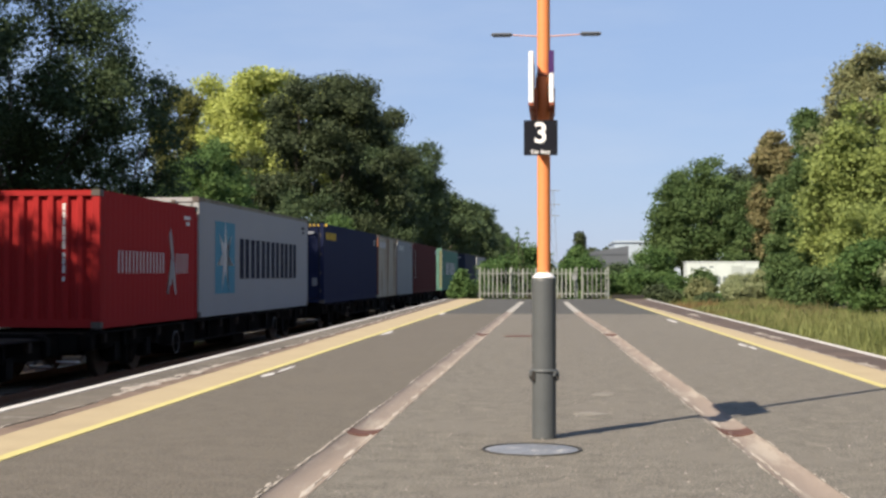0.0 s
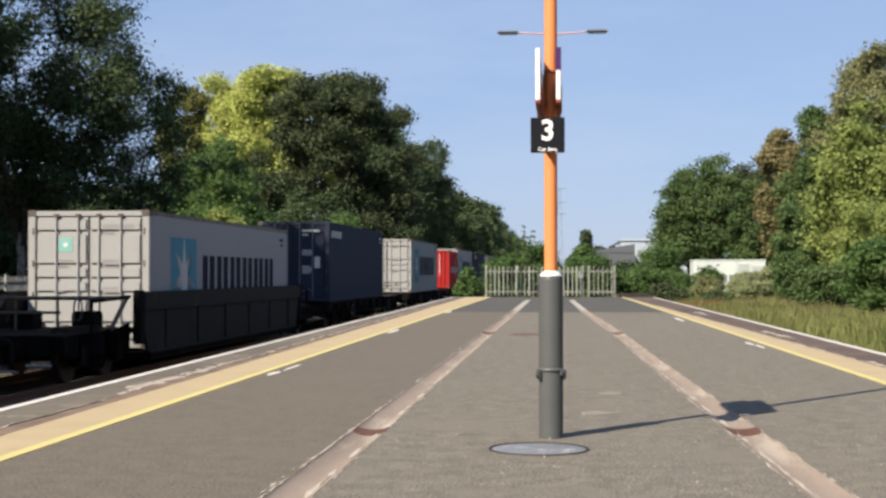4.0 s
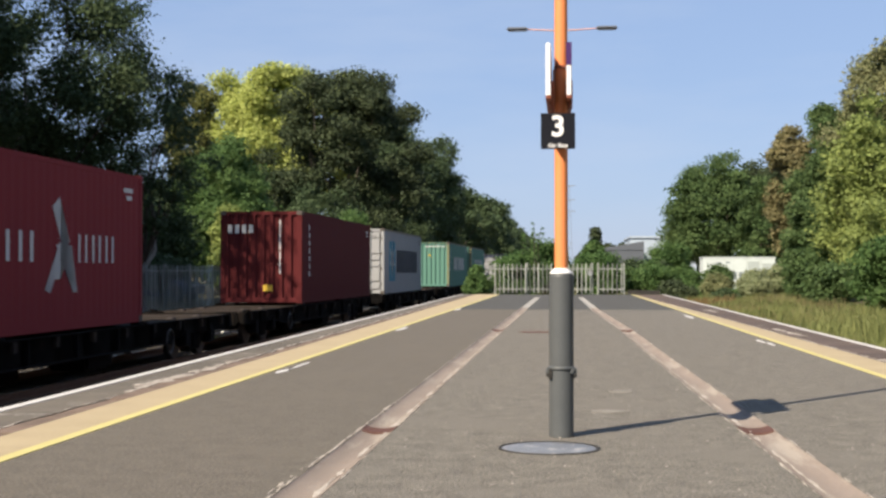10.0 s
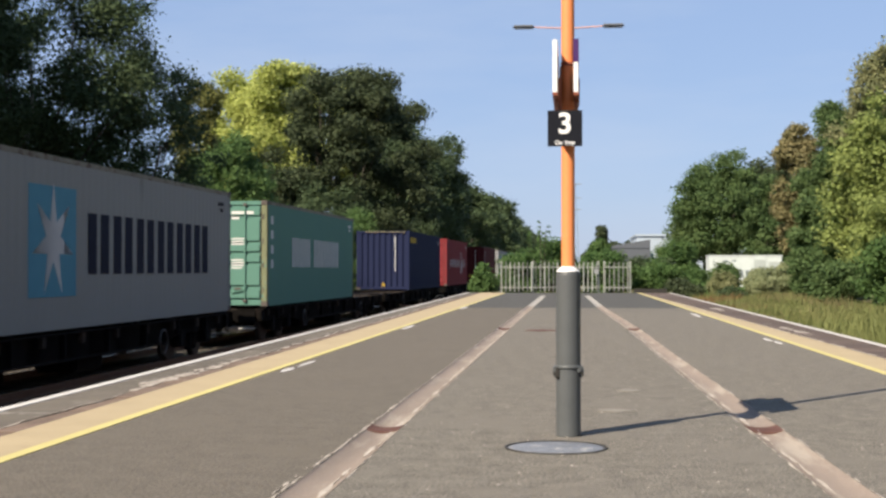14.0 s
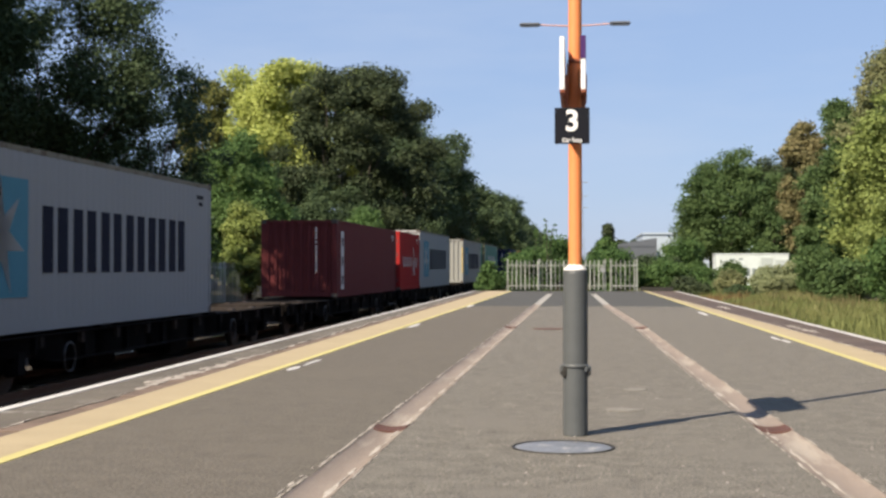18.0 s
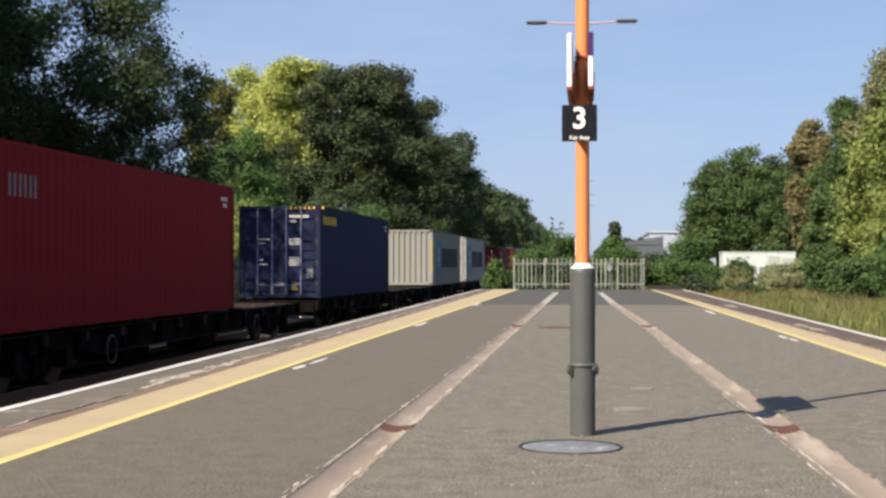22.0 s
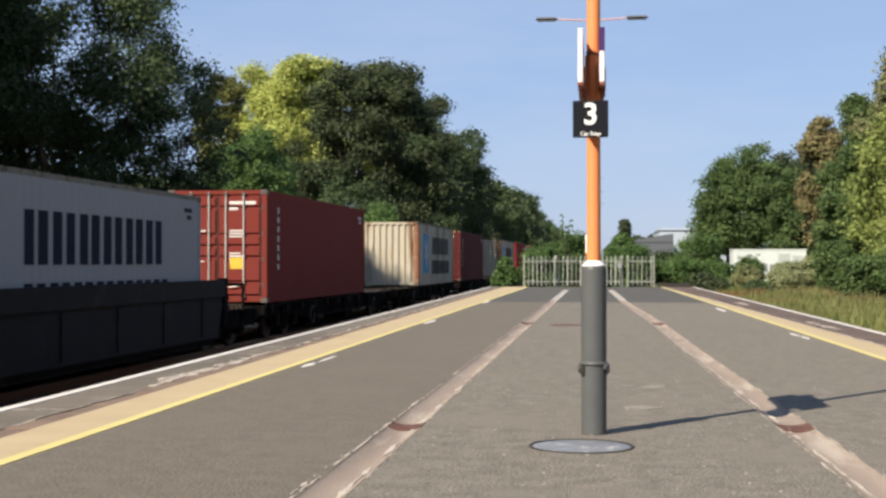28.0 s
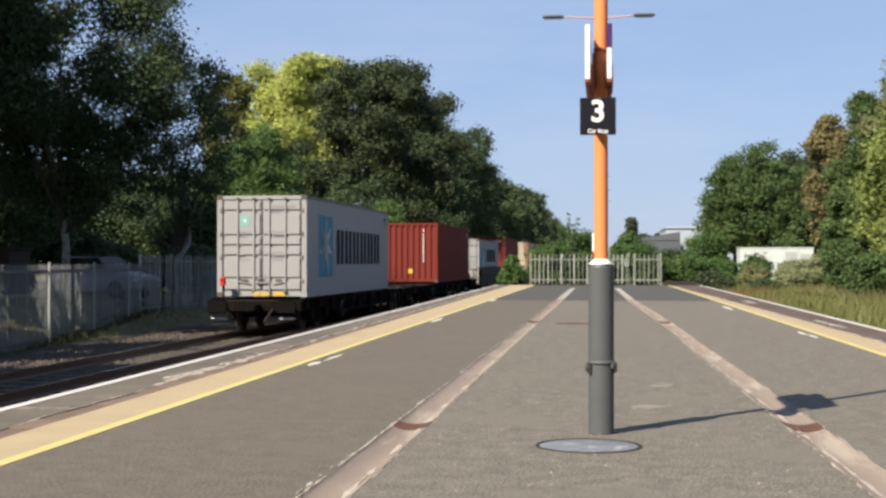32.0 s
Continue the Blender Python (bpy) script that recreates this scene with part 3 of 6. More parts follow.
far = lamp_post(pose(-0.14, 30.0, 0), "orange twin-armed lamp post further along the platform", 6.33, 1.16)
tag = thing("small_notice", "small white notice with a red edge on the far post", "notice", m=pose(-0.19, 29.94, 1.35))
part("plate", B((-0.09, -0.005, -0.18, 0.05, 0.005, 0.22), bevel=0.003), WHITE_PAINT, tag)
part("edge", B((-0.09, -0.008, -0.24, 0.05, 0.006, -0.185)), RED_TRIM, tag)


# ---- palisade fences ----
def pale_mesh(h, w, t):
    """A W-section pale with a split, pointed head."""
    bm = bmesh.new()
    xs = [-w / 2, -w / 4, 0, w / 4, w / 2]
    dy = [0, -t, -t * 0.4, -t, 0]
    lo = [bm.verts.new((x, d, 0.06)) for x, d in zip(xs, dy)]
    hi = [bm.verts.new((x, d, h - (0.09 if i in (0, 4) else 0.0 if i == 2 else 0.035))) for i, (x, d) in enumerate(zip(xs, dy))]
    for i in range(4):
        bm.faces.new((lo[i], lo[i + 1], hi[i + 1], hi[i]))
    bmesh.ops.solidify(bm, geom=bm.faces[:], thickness=0.004)
    me = bpy.data.meshes.new("pale")
    bm.to_mesh(me)
    bm.free()
    return me


def palisade(name, a, b, h, step, posts, material, label, pale_w=0.065):
    a, b = Vector(a), Vector(b)
    d = b - a
    n = d.length
    f = thing(name, label, "fence", m=Matrix.Translation(a) @ pose(0, 0, 0, 0, 0, math.degrees(math.atan2(d.y, d.x))))
    me = pale_mesh(h, pale_w, 0.02)
    me.materials.append(material)
    k = int(n / step)
    for i in range(k + 1):
        share("pale", me, f, pose((i + 0.3) * n / (k + 1), -0.03, random.uniform(-0.008, 0.008), random.uniform(-0.6, 0.6)))
    for z in (0.22, h - 0.24):
        part("rail", B((0, -0.005, z - 0.025, n, 0.04, z + 0.025)), material, f)
    pm = B((-0.03, 0.042, 0, 0.03, 0.12, h + 0.01), bevel=0.004)
    first = part("post", pm, material, f)
    first.matrix_basis = pose(posts[0] * n, 0, 0)
    for p in posts[1:]:
        share("post", first.data, f, pose(p * n, 0, 0))
    return f


fence_a = palisade("end_fence", (-3.02, 55.45, 0), (0.99, 55.52, 0), 1.28, 0.182, (0.01, 0.33, 0.66, 0.99), GALV, "pale galvanised palisade fence across the platform end")
latch = part("latch", B((3.78, -0.07, 0.76, 3.97, -0.05, 0.98), bevel=0.008), GALV_DULL, fence_a, "steel latch plate")
palisade("end_fence", (1.15, 55.52, 0), (2.24, 55.54, 0), 1.28, 0.182, (0.02, 0.98), GALV, "short galvanised palisade panel beside the gate post")
palisade("line_fence", (-15.2, 44, -0.8), (-13.6, 72, -1.0), 2.0, 0.155, tuple(i / 10 for i in range(11)), GALV, "tall pale palisade fence along the railway")


def bar_fence(a, b, h, step, posts, label):
    """Upright round bars between two flat rails and square posts."""
    a, b = Vector(a), Vector(b)
    d = b - a
    n = d.length
    f = thing("railing", label, "fence", m=Matrix.Translation(a) @ pose(0, 0, 0, 0, 0, math.degrees(math.atan2(d.y, d.x))))
    first = part("bar", tube(bmesh.new(), (0, 0, 0.05), (0, 0, h), 0.011, n=6), GALV_DULL, f)
    k = int(n / step)
    for i in range(1, k):
        share("bar", first.data, f, pose(i * n / k, 0, random.uniform(-0.006, 0.006)))
    for z in (0.2, h - 0.16):
        part("rail", B((0, -0.02, z - 0.03, n, 0.02, z + 0.03)), SLEEVE, f, "dark flat rail")
    post = part("post", B((-0.04, -0.07, -0.1, 0.04, -0.022, h + 0.06), bevel=0.006), GALV, f, "pale square post")
    post.matrix_basis = pose(posts[0], 0, 0)
    for x in posts[1:]:
        share("post", post.data, f, pose(x, 0, 0))


bar_fence((-11.4, 17.5, -1.1), (-15.2, 44, -0.85), 1.98, 0.185, tuple(0.6 + 4.75 * i for i in range(6)), "tall grey upright-bar railing with pale posts")
low = thing("low_barrier", "low dark timber barrier at the platform corner", "barrier", m=pose(2.98, 55.8, 0.006))
part("board", B((-0.6, -0.05, 0.0, 0.7, 0.05, 0.16), bevel=0.01), IRON, low)


# ---- containers ----
HW = 1.168
PAINT = {}


def paint(name, colour, rust=(0.12, 0.05, 0.025), at=0.75, rough=0.72):
    if name not in PAINT:
        PAINT[name] = mat(name + " container paint", colour, rough, vary=0.035, scale=1.3, fine=14, bump=0.06, stain=rust, stain_at=at, stain_scale=1.5, streak=(1, 1, 0.12), spec=0.04)
    return PAINT[name]


RED = paint("bright red", (0.27, 0.021, 0.021))
RED2 = paint("faded red", (0.195, 0.034, 0.038))
RED3 = paint("deep red", (0.1665, 0.0131, 0.0166))
GREY = paint("pale grey", (0.2745, 0.2802, 0.2831), (0.231, 0.213, 0.191), 0.74)
GREY_DIRTY = paint("grimy olive grey", (0.226, 0.228, 0.214), (0.11, 0.10, 0.082), 0.70)
CREAM = paint("weathered cream", (0.3715, 0.344, 0.2769), (0.156, 0.0782, 0.0386), 0.565)
TEAL = paint("teal green", (0.090, 0.192, 0.155), (0.0476, 0.129, 0.102), 0.74)
NAVY = paint("navy blue", (0.0165, 0.0215, 0.052), (0.018, 0.022, 0.06), 0.74)
SLATE = paint("slate blue", (0.030, 0.038, 0.061), (0.0376, 0.0313, 0.0313), 0.76)
BROWN = paint("dark red-brown", (0.082, 0.0175, 0.0185), (0.0886, 0.0221, 0.0148), 0.74)
RUST = paint("brick red", (0.1496, 0.0312, 0.0251), (0.12, 0.028, 0.0194), 0.76)
OXIDE = paint("oxide red", (0.113, 0.030, 0.031), (0.11, 0.028, 0.02), 0.76)
M_BLUE = mat("dark blue marking paint", (0.0105, 0.0131, 0.0262), 0.8, vary=0.12, scale=3, bump=0.03, spec=0.1)
M_WHITE = mat("white marking paint", (0.531, 0.531, 0.517), 0.8, vary=0.12, scale=3, bump=0.03, spec=0.1)
M_SKY = mat("light blue marking paint", (0.0748, 0.216, 0.282), 0.8, vary=0.12, scale=3, bump=0.03, spec=0.1)
M_AQUA = mat("pale teal marking paint", (0.17, 0.36, 0.34), 0.8, vary=0.12, scale=3, bump=0.03, spec=0.1)
M_YEL = mat("yellow marking paint", (0.53, 0.36, 0.055), 0.8, vary=0.12, scale=3, bump=0.03, spec=0.1)
M_PALE = mat("pale yellow stripe paint", (0.50, 0.43, 0.20), 0.8, vary=0.15, scale=5, bump=0.03, spec=0.1)
M_OCHRE = mat("dull ochre corner paint", (0.42, 0.32, 0.12), 0.8, vary=0.2, scale=5, bump=0.03, stain=(0.16, 0.1, 0.05), stain_at=0.6, stain_scale=6, spec=0.1)
M_BLACK = mat("black marking paint", (0.0246, 0.0246, 0.0287), 0.8, vary=0.12, scale=3, bump=0.03, spec=0.1)
M_FAINT = mat("faded grey marking paint", (0.213, 0.213, 0.221), 0.8, vary=0.12, scale=3, bump=0.03, spec=0.1)
ROD = mat("galvanised lock rod", (0.451, 0.451, 0.435), 0.5, 0.4, vary=0.15, bump=0.05)
CASTING = mat("corner casting steel", (0.082, 0.0697, 0.0615), 0.7, 0.2, vary=0.3, bump=0.2)
ROD_FADED = mat("faded pink lock rod", (0.36, 0.16, 0.14), 0.6, vary=0.2, bump=0.05)
GRIMY = mat("grimy rail paint", (0.17, 0.155, 0.115), 0.85, vary=0.3, scale=4, fine=30, bump=0.1, stain=(0.075, 0.05, 0.03), stain_at=0.56, stain_scale=5)
RUSTED = mat("rusted corner post", (0.19, 0.075, 0.04), 0.85, vary=0.3, scale=3, fine=30, bump=0.15, stain=(0.30, 0.22, 0.13), stain_at=0.62, stain_scale=4)
OLIVE_POST = mat("dirty olive corner post", (0.15, 0.16, 0.09), 0.8, vary=0.2, scale=3, fine=30, bump=0.1, stain=(0.085, 0.19, 0.15), stain_at=0.6, stain_scale=3)
POST = {CREAM.name: RUSTED, TEAL.name: OLIVE_POST}
M_SQUARE = mat("clear light blue paint", (0.10, 0.27, 0.43), 0.8, vary=0.12, scale=3, bump=0.03, spec=0.1, stain=(0.12, 0.10, 0.08), stain_at=0.66, stain_scale=3)
ROD_SLATE = mat("slate lock rod", (0.13, 0.15, 0.19), 0.55, 0.3, vary=0.15, bump=0.05)
ROD_NAVY = mat("blue-grey lock rod", (0.17, 0.19, 0.30), 0.5, 0.3, vary=0.15, bump=0.05)
SEAL = mat("dark door seal", (0.0246, 0.0246, 0.0246), 0.8, vary=0.1, bump=0.1)


def corrugated(axis, a, b, z0, z1, face, depth, pitch, out):
    """A trapezoidal steel panel between a and b along one axis; out is the side that it bulges to."""
    bm = bmesh.new()
    n = max(2, round((b - a) / pitch))
    p = (b - a) / n
    pts = []
    for i in range(n):
        s = a + i * p
        pts += [(s, 0), (s + p * 0.34, 0), (s + p * 0.5, depth), (s + p * 0.84, depth)]
    pts.append((b, 0))
    cols = []
    for s, d in pts:
        row = []
        for c in (face - out * d, face - out * (depth + 0.03)):
            row += [bm.verts.new((c, s, z) if axis == "y" else (s, c, z)) for z in (z0, z1)]
        cols.append(row)
    for u, v in zip(cols, cols[1:]):
        bm.faces.new((u[0], v[0], v[1], u[1]))
        bm.faces.new((u[3], v[3], v[2], u[2]))
        bm.faces.new((u[1], v[1], v[3], u[3]))
        bm.faces.new((u[2], v[2], v[0], u[0]))
    bmesh.ops.recalc_face_normals(bm, faces=bm.faces[:])
    return bm


def letters(box_, count, y0, y1, z0, z1, material, label="", gaps=(), stroke=0.32):
    """Lettering as plain upright bars, a pair to a character; gaps: characters left out."""
    w = (y1 - y0) / count
    for i in range(count):
        if i in gaps:
            continue
        for a in (0.1, 0.58):
            part("marking", B((HW - 0.001, y0 + (i + a) * w, z0, HW + 0.004, y0 + (i + a + stroke) * w, z1)), material, box_, label)


def plate(box_, y0, y1, z0, z1, material, label="", lift=0.002):
    return part("marking", B((HW - 0.002, y0, z0, HW + lift, y1, z1)), material, box_, label)


def end_plate(box_, x0, x1, z0, z1, yface, material, label=""):
    return part("marking", B((x0, yface - 0.004, z0, x1, yface + 0.002, z1)), material, box_, label)


def triangle(box_, x, z, size, yface):
    """A yellow three-cornered warning label."""
    bm = bmesh.new()
    bm.faces.new([bm.verts.new((x + size * a, yface, z + size * b)) for a, b in ((-0.5, 0), (0.5, 0), (0.08, 0.95), (-0.08, 0.95))])
    bmesh.ops.solidify(bm, geom=bm.faces[:], thickness=-0.004)
    part("marking", bm, M_YEL, box_, "yellow three-cornered label")


def slanted(x, z, w, h, yface):
    bm = bmesh.new()
    bm.faces.new([bm.verts.new((x + a, yface, z + b)) for a, b in ((0, 0), (w, 0), (w + 0.05, h), (0.05, h))])
    bmesh.ops.solidify(bm, geom=bm.faces[:], thickness=-0.006)
    return bm


def star(box_, y, z, r, points=7):
    bm = bmesh.new()
    ring = []
    for i in range(points * 2):
        a = math.pi / 2 + math.pi * i / points
        q = r if i % 2 == 0 else r * 0.36
        ring.append(bm.verts.new((HW + 0.005, y + q * 0.9 * math.cos(a), z + q * math.sin(a))))
    bm.faces.new(ring)
    bmesh.ops.solidify(bm, geom=bm.faces[:], thickness=0.003)
    part("marking", bm, M_WHITE, box_, "white star shape")


def container(label, s_near, length, paint_m, end, style, height=2.59, z=0.05, group="containers on the train", seed=0):
    """A steel shipping container. The end that faces back along the train has doors or a plain ribbed wall."""
    rnd = random.Random(seed)
    L = length / 2
    c = thing("shipping_container", label, "container", group)
    H = height
    for s in (-1, 1):
        part("side_wall", corrugated("y", -L + 0.16, L - 0.16, 0.155, H - 0.09, s * (HW - 0.004), 0.006, 0.278, s), paint_m, c)
        part("bottom_rail", B((s * (HW - 0.05) - 0.045, -L + 0.15, 0.0, s * (HW - 0.05) + 0.045, L - 0.15, 0.16), bevel=0.006), paint_m, c)
        part("top_rail", B((s * (HW - 0.035) - 0.033, -L + 0.15, H - 0.095, s * (HW - 0.035) + 0.033, L - 0.15, H - 0.012), bevel=0.006), GRIMY if paint_m in (GREY, GREY_DIRTY, TEAL, CREAM) else paint_m, c)
        for e in (-1, 1):
            part("corner_post", B(*[sorted_box(s * (HW - 0.145), e * (L - 0.145), 0.11, s * HW, e * L, H - 0.11)], bevel=0.012), POST.get(paint_m.name, paint_m), c)
            for zz in (0.0, H - 0.118):
                part("corner_casting", B(sorted_box(s * (HW - 0.162), e * (L - 0.178), zz, s * (HW + 0.004), e * (L + 0.004), zz + 0.118), bevel=0.01), CASTING if rnd.random() < 0.6 or (zz > 1 and paint_m in (GREY, GREY_DIRTY, CREAM)) else paint_m, c)
    # roof with shallow cross ribs
    bm = bmesh.new()
    ys = np.linspace(-L + 0.1, L - 0.1, int(length / 0.28))
    rows = [[bm.verts.new((x, y, H - 0.022 - (0.018 if (i % 4) > 1 else 0.0))) for x in (-HW + 0.06, HW - 0.06)] for i, y in enumerate(ys)]
    for a, b in zip(rows, rows[1:]):
        bm.faces.new((a[0], a[1], b[1], b[0]))
    bmesh.ops.solidify(bm, geom=bm.faces[:], thickness=0.004)
    part("roof", bm, paint_m, c)
    part("floor", B((-HW + 0.1, -L + 0.1, 0.10, HW - 0.1, L - 0.1, 0.14)), CASTING, c)
    part("front_wall", corrugated("x", -HW + 0.14, HW - 0.14, 0.15, H - 0.1, L - 0.02, 0.045, 0.27, 1), paint_m, c)
    for e in (-1, 1):
        part("sill", B(sorted_box(-HW + 0.15, e * (L - 0.1), 0.02, HW - 0.15, e * (L - 0.005), 0.16), bevel=0.008), paint_m, c)
        part("header", B(sorted_box(-HW + 0.15, e * (L - 0.1), H - 0.115, HW - 0.15, e * (L - 0.005), H - 0.015), bevel=0.008), paint_m, c)
    if end == "ribbed":
        part("end_wall", corrugated("x", -HW + 0.14, HW - 0.14, 0.155, H - 0.11, -L + 0.012, 0.06, 0.265, -1), paint_m, c, "ribbed end wall")
    else:
        for s in (-1, 1):
            x0, x1 = sorted((s * 0.012, s * (HW - 0.148)))
            dr = part("door", B((x0, -L + 0.03, 0.165, x1, -L + 0.06, H - 0.125), bevel=0.006), paint_m, c, "steel door leaf")
            for z_lo, z_hi in ((0.075, 0.155), (0.195, 0.385), (0.415, 0.485), (0.515, 0.585), (0.615, 0.825), (0.855, 0.935)):
                part("panel", B((x0 + 0.03, -L - 0.004, H * z_lo, x1 - 0.03, -L + 0.032, H * z_hi), bevel=0.012), paint_m, dr)
            part("seal", B((s * 0.006 - 0.010, -L + 0.02, 0.17, s * 0.006 + 0.010, -L + 0.028, H - 0.13)), SEAL, dr)
            part("seal", B((s * (HW - 0.158) - 0.008, -L + 0.0, 0.17, s * (HW - 0.158) + 0.008, -L + 0.028, H - 0.13)), SEAL, dr)
            rod_m = {SLATE.name: ROD_SLATE, NAVY.name: ROD_NAVY, RUST.name: ROD, RED2.name: ROD_FADED, BROWN.name: ROD_FADED, RED3.name: ROD_FADED}.get(paint_m.name, paint_m)
            for q in (0.20, 0.62):
                x = s * q
                rod = part("lock_rod", tube(bmesh.new(), (x, -L - 0.022, 0.10), (x, -L - 0.022, H - 0.06), 0.021, n=8), rod_m, dr)
                part("handle", tube(bmesh.new(), (x, -L - 0.045, H * 0.155), (x - s * 0.34, -L - 0.045, H * 0.135), 0.014, n=6), rod_m, rod)
                part("handle_catch", B(sorted_box(x - s * 0.10, -L - 0.04, H * 0.155, x - s * 0.26, -L, H * 0.175), bevel=0.006), CASTING, rod)
                for zz in (0.1, H - 0.14):
                    part("cam", B((x - 0.045, -L - 0.045, zz, x + 0.045, -L + 0.01, zz + 0.07), bevel=0.006), CASTING, rod)
            for k in range(4):
                zz = 0.4 + k * (H - 0.8) / 3
                part("hinge", tube(bmesh.new(), (s * (HW - 0.1), -L + 0.01, zz - 0.06), (s * (HW - 0.1), -L + 0.01, zz + 0.06), 0.022, n=8), CASTING, dr)
        for k in range(8 if paint_m is NAVY else 5 if paint_m is BROWN else 0):
            part("hazard_stripe", B((0.30 + 0.13 * k, -L - 0.002, H - 0.10, 0.36 + 0.13 * k, -L + 0.008, H - 0.03)), M_YEL, c, "yellow stripe on the header")
        tone_end = M_FAINT if paint_m in (GREY, GREY_DIRTY, CREAM) else M_WHITE
        for k, (w, hh, zz) in enumerate(((0.62, 0.07, 0.87), (0.22, 0.06, 0.82), (0.34, 0.035, 0.63), (0.36, 0.035, 0.605), (0.34, 0.035, 0.58), (0.30, 0.035, 0.43), (0.36, 0.035, 0.405), (0.33, 0.035, 0.38), (0.30, 0.035, 0.355))):
            end_plate(c, 0.28, 0.28 + w * rnd.uniform(0.85, 1.0), H * zz, H * zz + hh, -L - 0.003, tone_end, "row of small characters as plain bars")
        for k, (w, zz) in enumerate(((0.30, 0.63), (0.18, 0.59), (0.12, 0.41), (0.26, 0.36))):
            end_plate(c, -0.58, -0.58 + w, H * zz, H * zz + 0.03, -L - 0.003, tone_end, "row of small characters as plain bars")
    if paint_m is SLATE:
        for k in range(6):
            end_plate(c, -0.92 + 0.115 * k, -0.85 + 0.115 * k, H * 0.79, H * 0.83, -L - 0.003, M_WHITE, "white word as plain bars")
        triangle(c, -0.43, H * 0.49, 0.2, -L - 0.006)
        end_plate(c, 0.68, 0.86, H * 0.42, H * 0.56, -L - 0.005, M_WHITE, "white data panel")
    if paint_m is NAVY and end == "doors":
        triangle(c, 0.42, H * 0.09, 0.2, -L - 0.006)
        end_plate(c, 0.78, 0.95, H * 0.22, H * 0.32, -L - 0.005, M_FAINT, "grey data panel")
    if end == "ribbed" and paint_m in (NAVY, TEAL):
        for k in range(14):
            part("hazard_stripe", slanted(-0.78 + 0.13 * k, H - 0.085, 0.05, 0.06, -L - 0.003), M_PALE if paint_m is NAVY else M_OCHRE, c, "slanting yellow stripe on the header")
    near = -L

    def sp(v):
        return near + v

    if style in ("star", "star2"):
        plate(c, sp(1.35), sp(3.15), H * 0.19, H * 0.82, M_SQUARE if style == "star2" else M_SKY, "light blue square")
        star(c, sp(2.25), H * 0.51, 0.86)
    if style == "star":
        letters(c, 6, sp(3.55), sp(10.5), H * 0.32, H * 0.69, M_BLUE, "dark blue lettering as plain bars")
        if end == "doors":
            end_plate(c, -0.57, -0.31, H * 0.70, H * 0.80, -L - 0.005, M_AQUA, "small pale teal square")
            end_plate(c, -0.48, -0.40, H * 0.735, H * 0.765, -L - 0.008, M_WHITE, "small white star shape")
    if "teal door squares" in label:
        for x in (-0.54, 0.28):
            end_plate(c, x, x + 0.36, H * 0.50, H * 0.68, -L - 0.006, M_AQUA, "faded pale teal square")
            end_plate(c, x + 0.1, x + 0.26, H * 0.55, H * 0.63, -L - 0.009, M_WHITE, "faded white star shape")
    if style == "star2":
        ink = M_BLUE if paint_m is GREY else M_BLACK
        letters(c, 6, sp(4.2), sp(10.0), H * 0.50, H * 0.79, ink, "dark lettering as plain bars")
        letters(c, 7, sp(4.2), sp(10.3), H * 0.17, H * 0.40, ink, "dark lettering as plain bars")
    if style == "long":
        letters(c, 14, sp(2.8), sp(9.5), H * 0.37, H * 0.67, M_WHITE, "white lettering as plain bars", (5,), 0.25)
        for k in range(4):
            plate(c, sp(0.42), sp(0.66), H * (0.78 - 0.14 * k), H * (0.86 - 0.14 * k), M_WHITE, "upright row of small bars")
    if style == "rider":
        w = length
        letters(c, 7, sp(w * 0.15), sp(w * 0.62), H * 0.40, H * 0.57, M_WHITE, "white lettering as plain bars", (), 0.13)
        letters(c, 3, sp(w * 0.74), sp(w * 0.89), H * 0.40, H * 0.57, M_WHITE, "white lettering as plain bars", (), 0.13)
        bm = bmesh.new()
        y = sp(w * 0.67)
        for q in (((-0.05, 0.30), (0.12, 0.30), (0.42, 0.46), (0.30, 0.52)), ((0.0, 0.50), (0.45, 0.50), (0.62, 0.22), (0.5, 0.22)), ((-0.1, 0.72), (0.1, 0.78), (0.4, 0.52), (0.2, 0.48)), ((-0.3, 0.24), (-0.15, 0.22), (0.25, 0.5), (0.1, 0.52))):
            k = w / 12.2 * 1.4
            bm.faces.new([bm.verts.new((HW + 0.004, y + a * k, H * b)) for a, b in q])
        bmesh.ops.solidify(bm, geom=bm.faces[:], thickness=0.003)
        part("marking", bm, M_WHITE, c, "white angular figure shape")
        if end == "doors" and length > 10:
            for x in (-0.57, 0.24):
                for z_ in (0.36, 0.53):
                    end_plate(c, x, x + 0.33, H * z_, H * z_ + 0.27, -L - 0.006, M_WHITE, "white square panel on the door")
    if "last on train" in label:
        end_plate(c, 0.30, 0.62, 0.035, 0.13, -L - 0.006, M_YEL, "yellow label")
        part("packing_board", B((-0.2, -L - 0.06, 0.02, 0.22, -L - 0.005, 0.14), bevel=0.008), M_OCHRE, c, "pale wooden board")
    if style in ("corner", "corner_yellow"):
        letters(c, 5, sp(0.35), sp(2.3), H * 0.80, H * 0.89, M_YEL if style == "corner_yellow" else M_WHITE, "short word as plain bars near the top")
    if style == "logo":
        letters(c, 3, sp(1.0), sp(2.0), H * 0.71, H * 0.83, M_FAINT, "small pale shapes near the top", (), 0.16)
    if style == "upright":
        for k in range(7):
            plate(c, sp(0.98), sp(1.12), H * (0.80 - 0.085 * k), H * (0.855 - 0.085 * k), M_WHITE, "upright row of characters as plain bars")
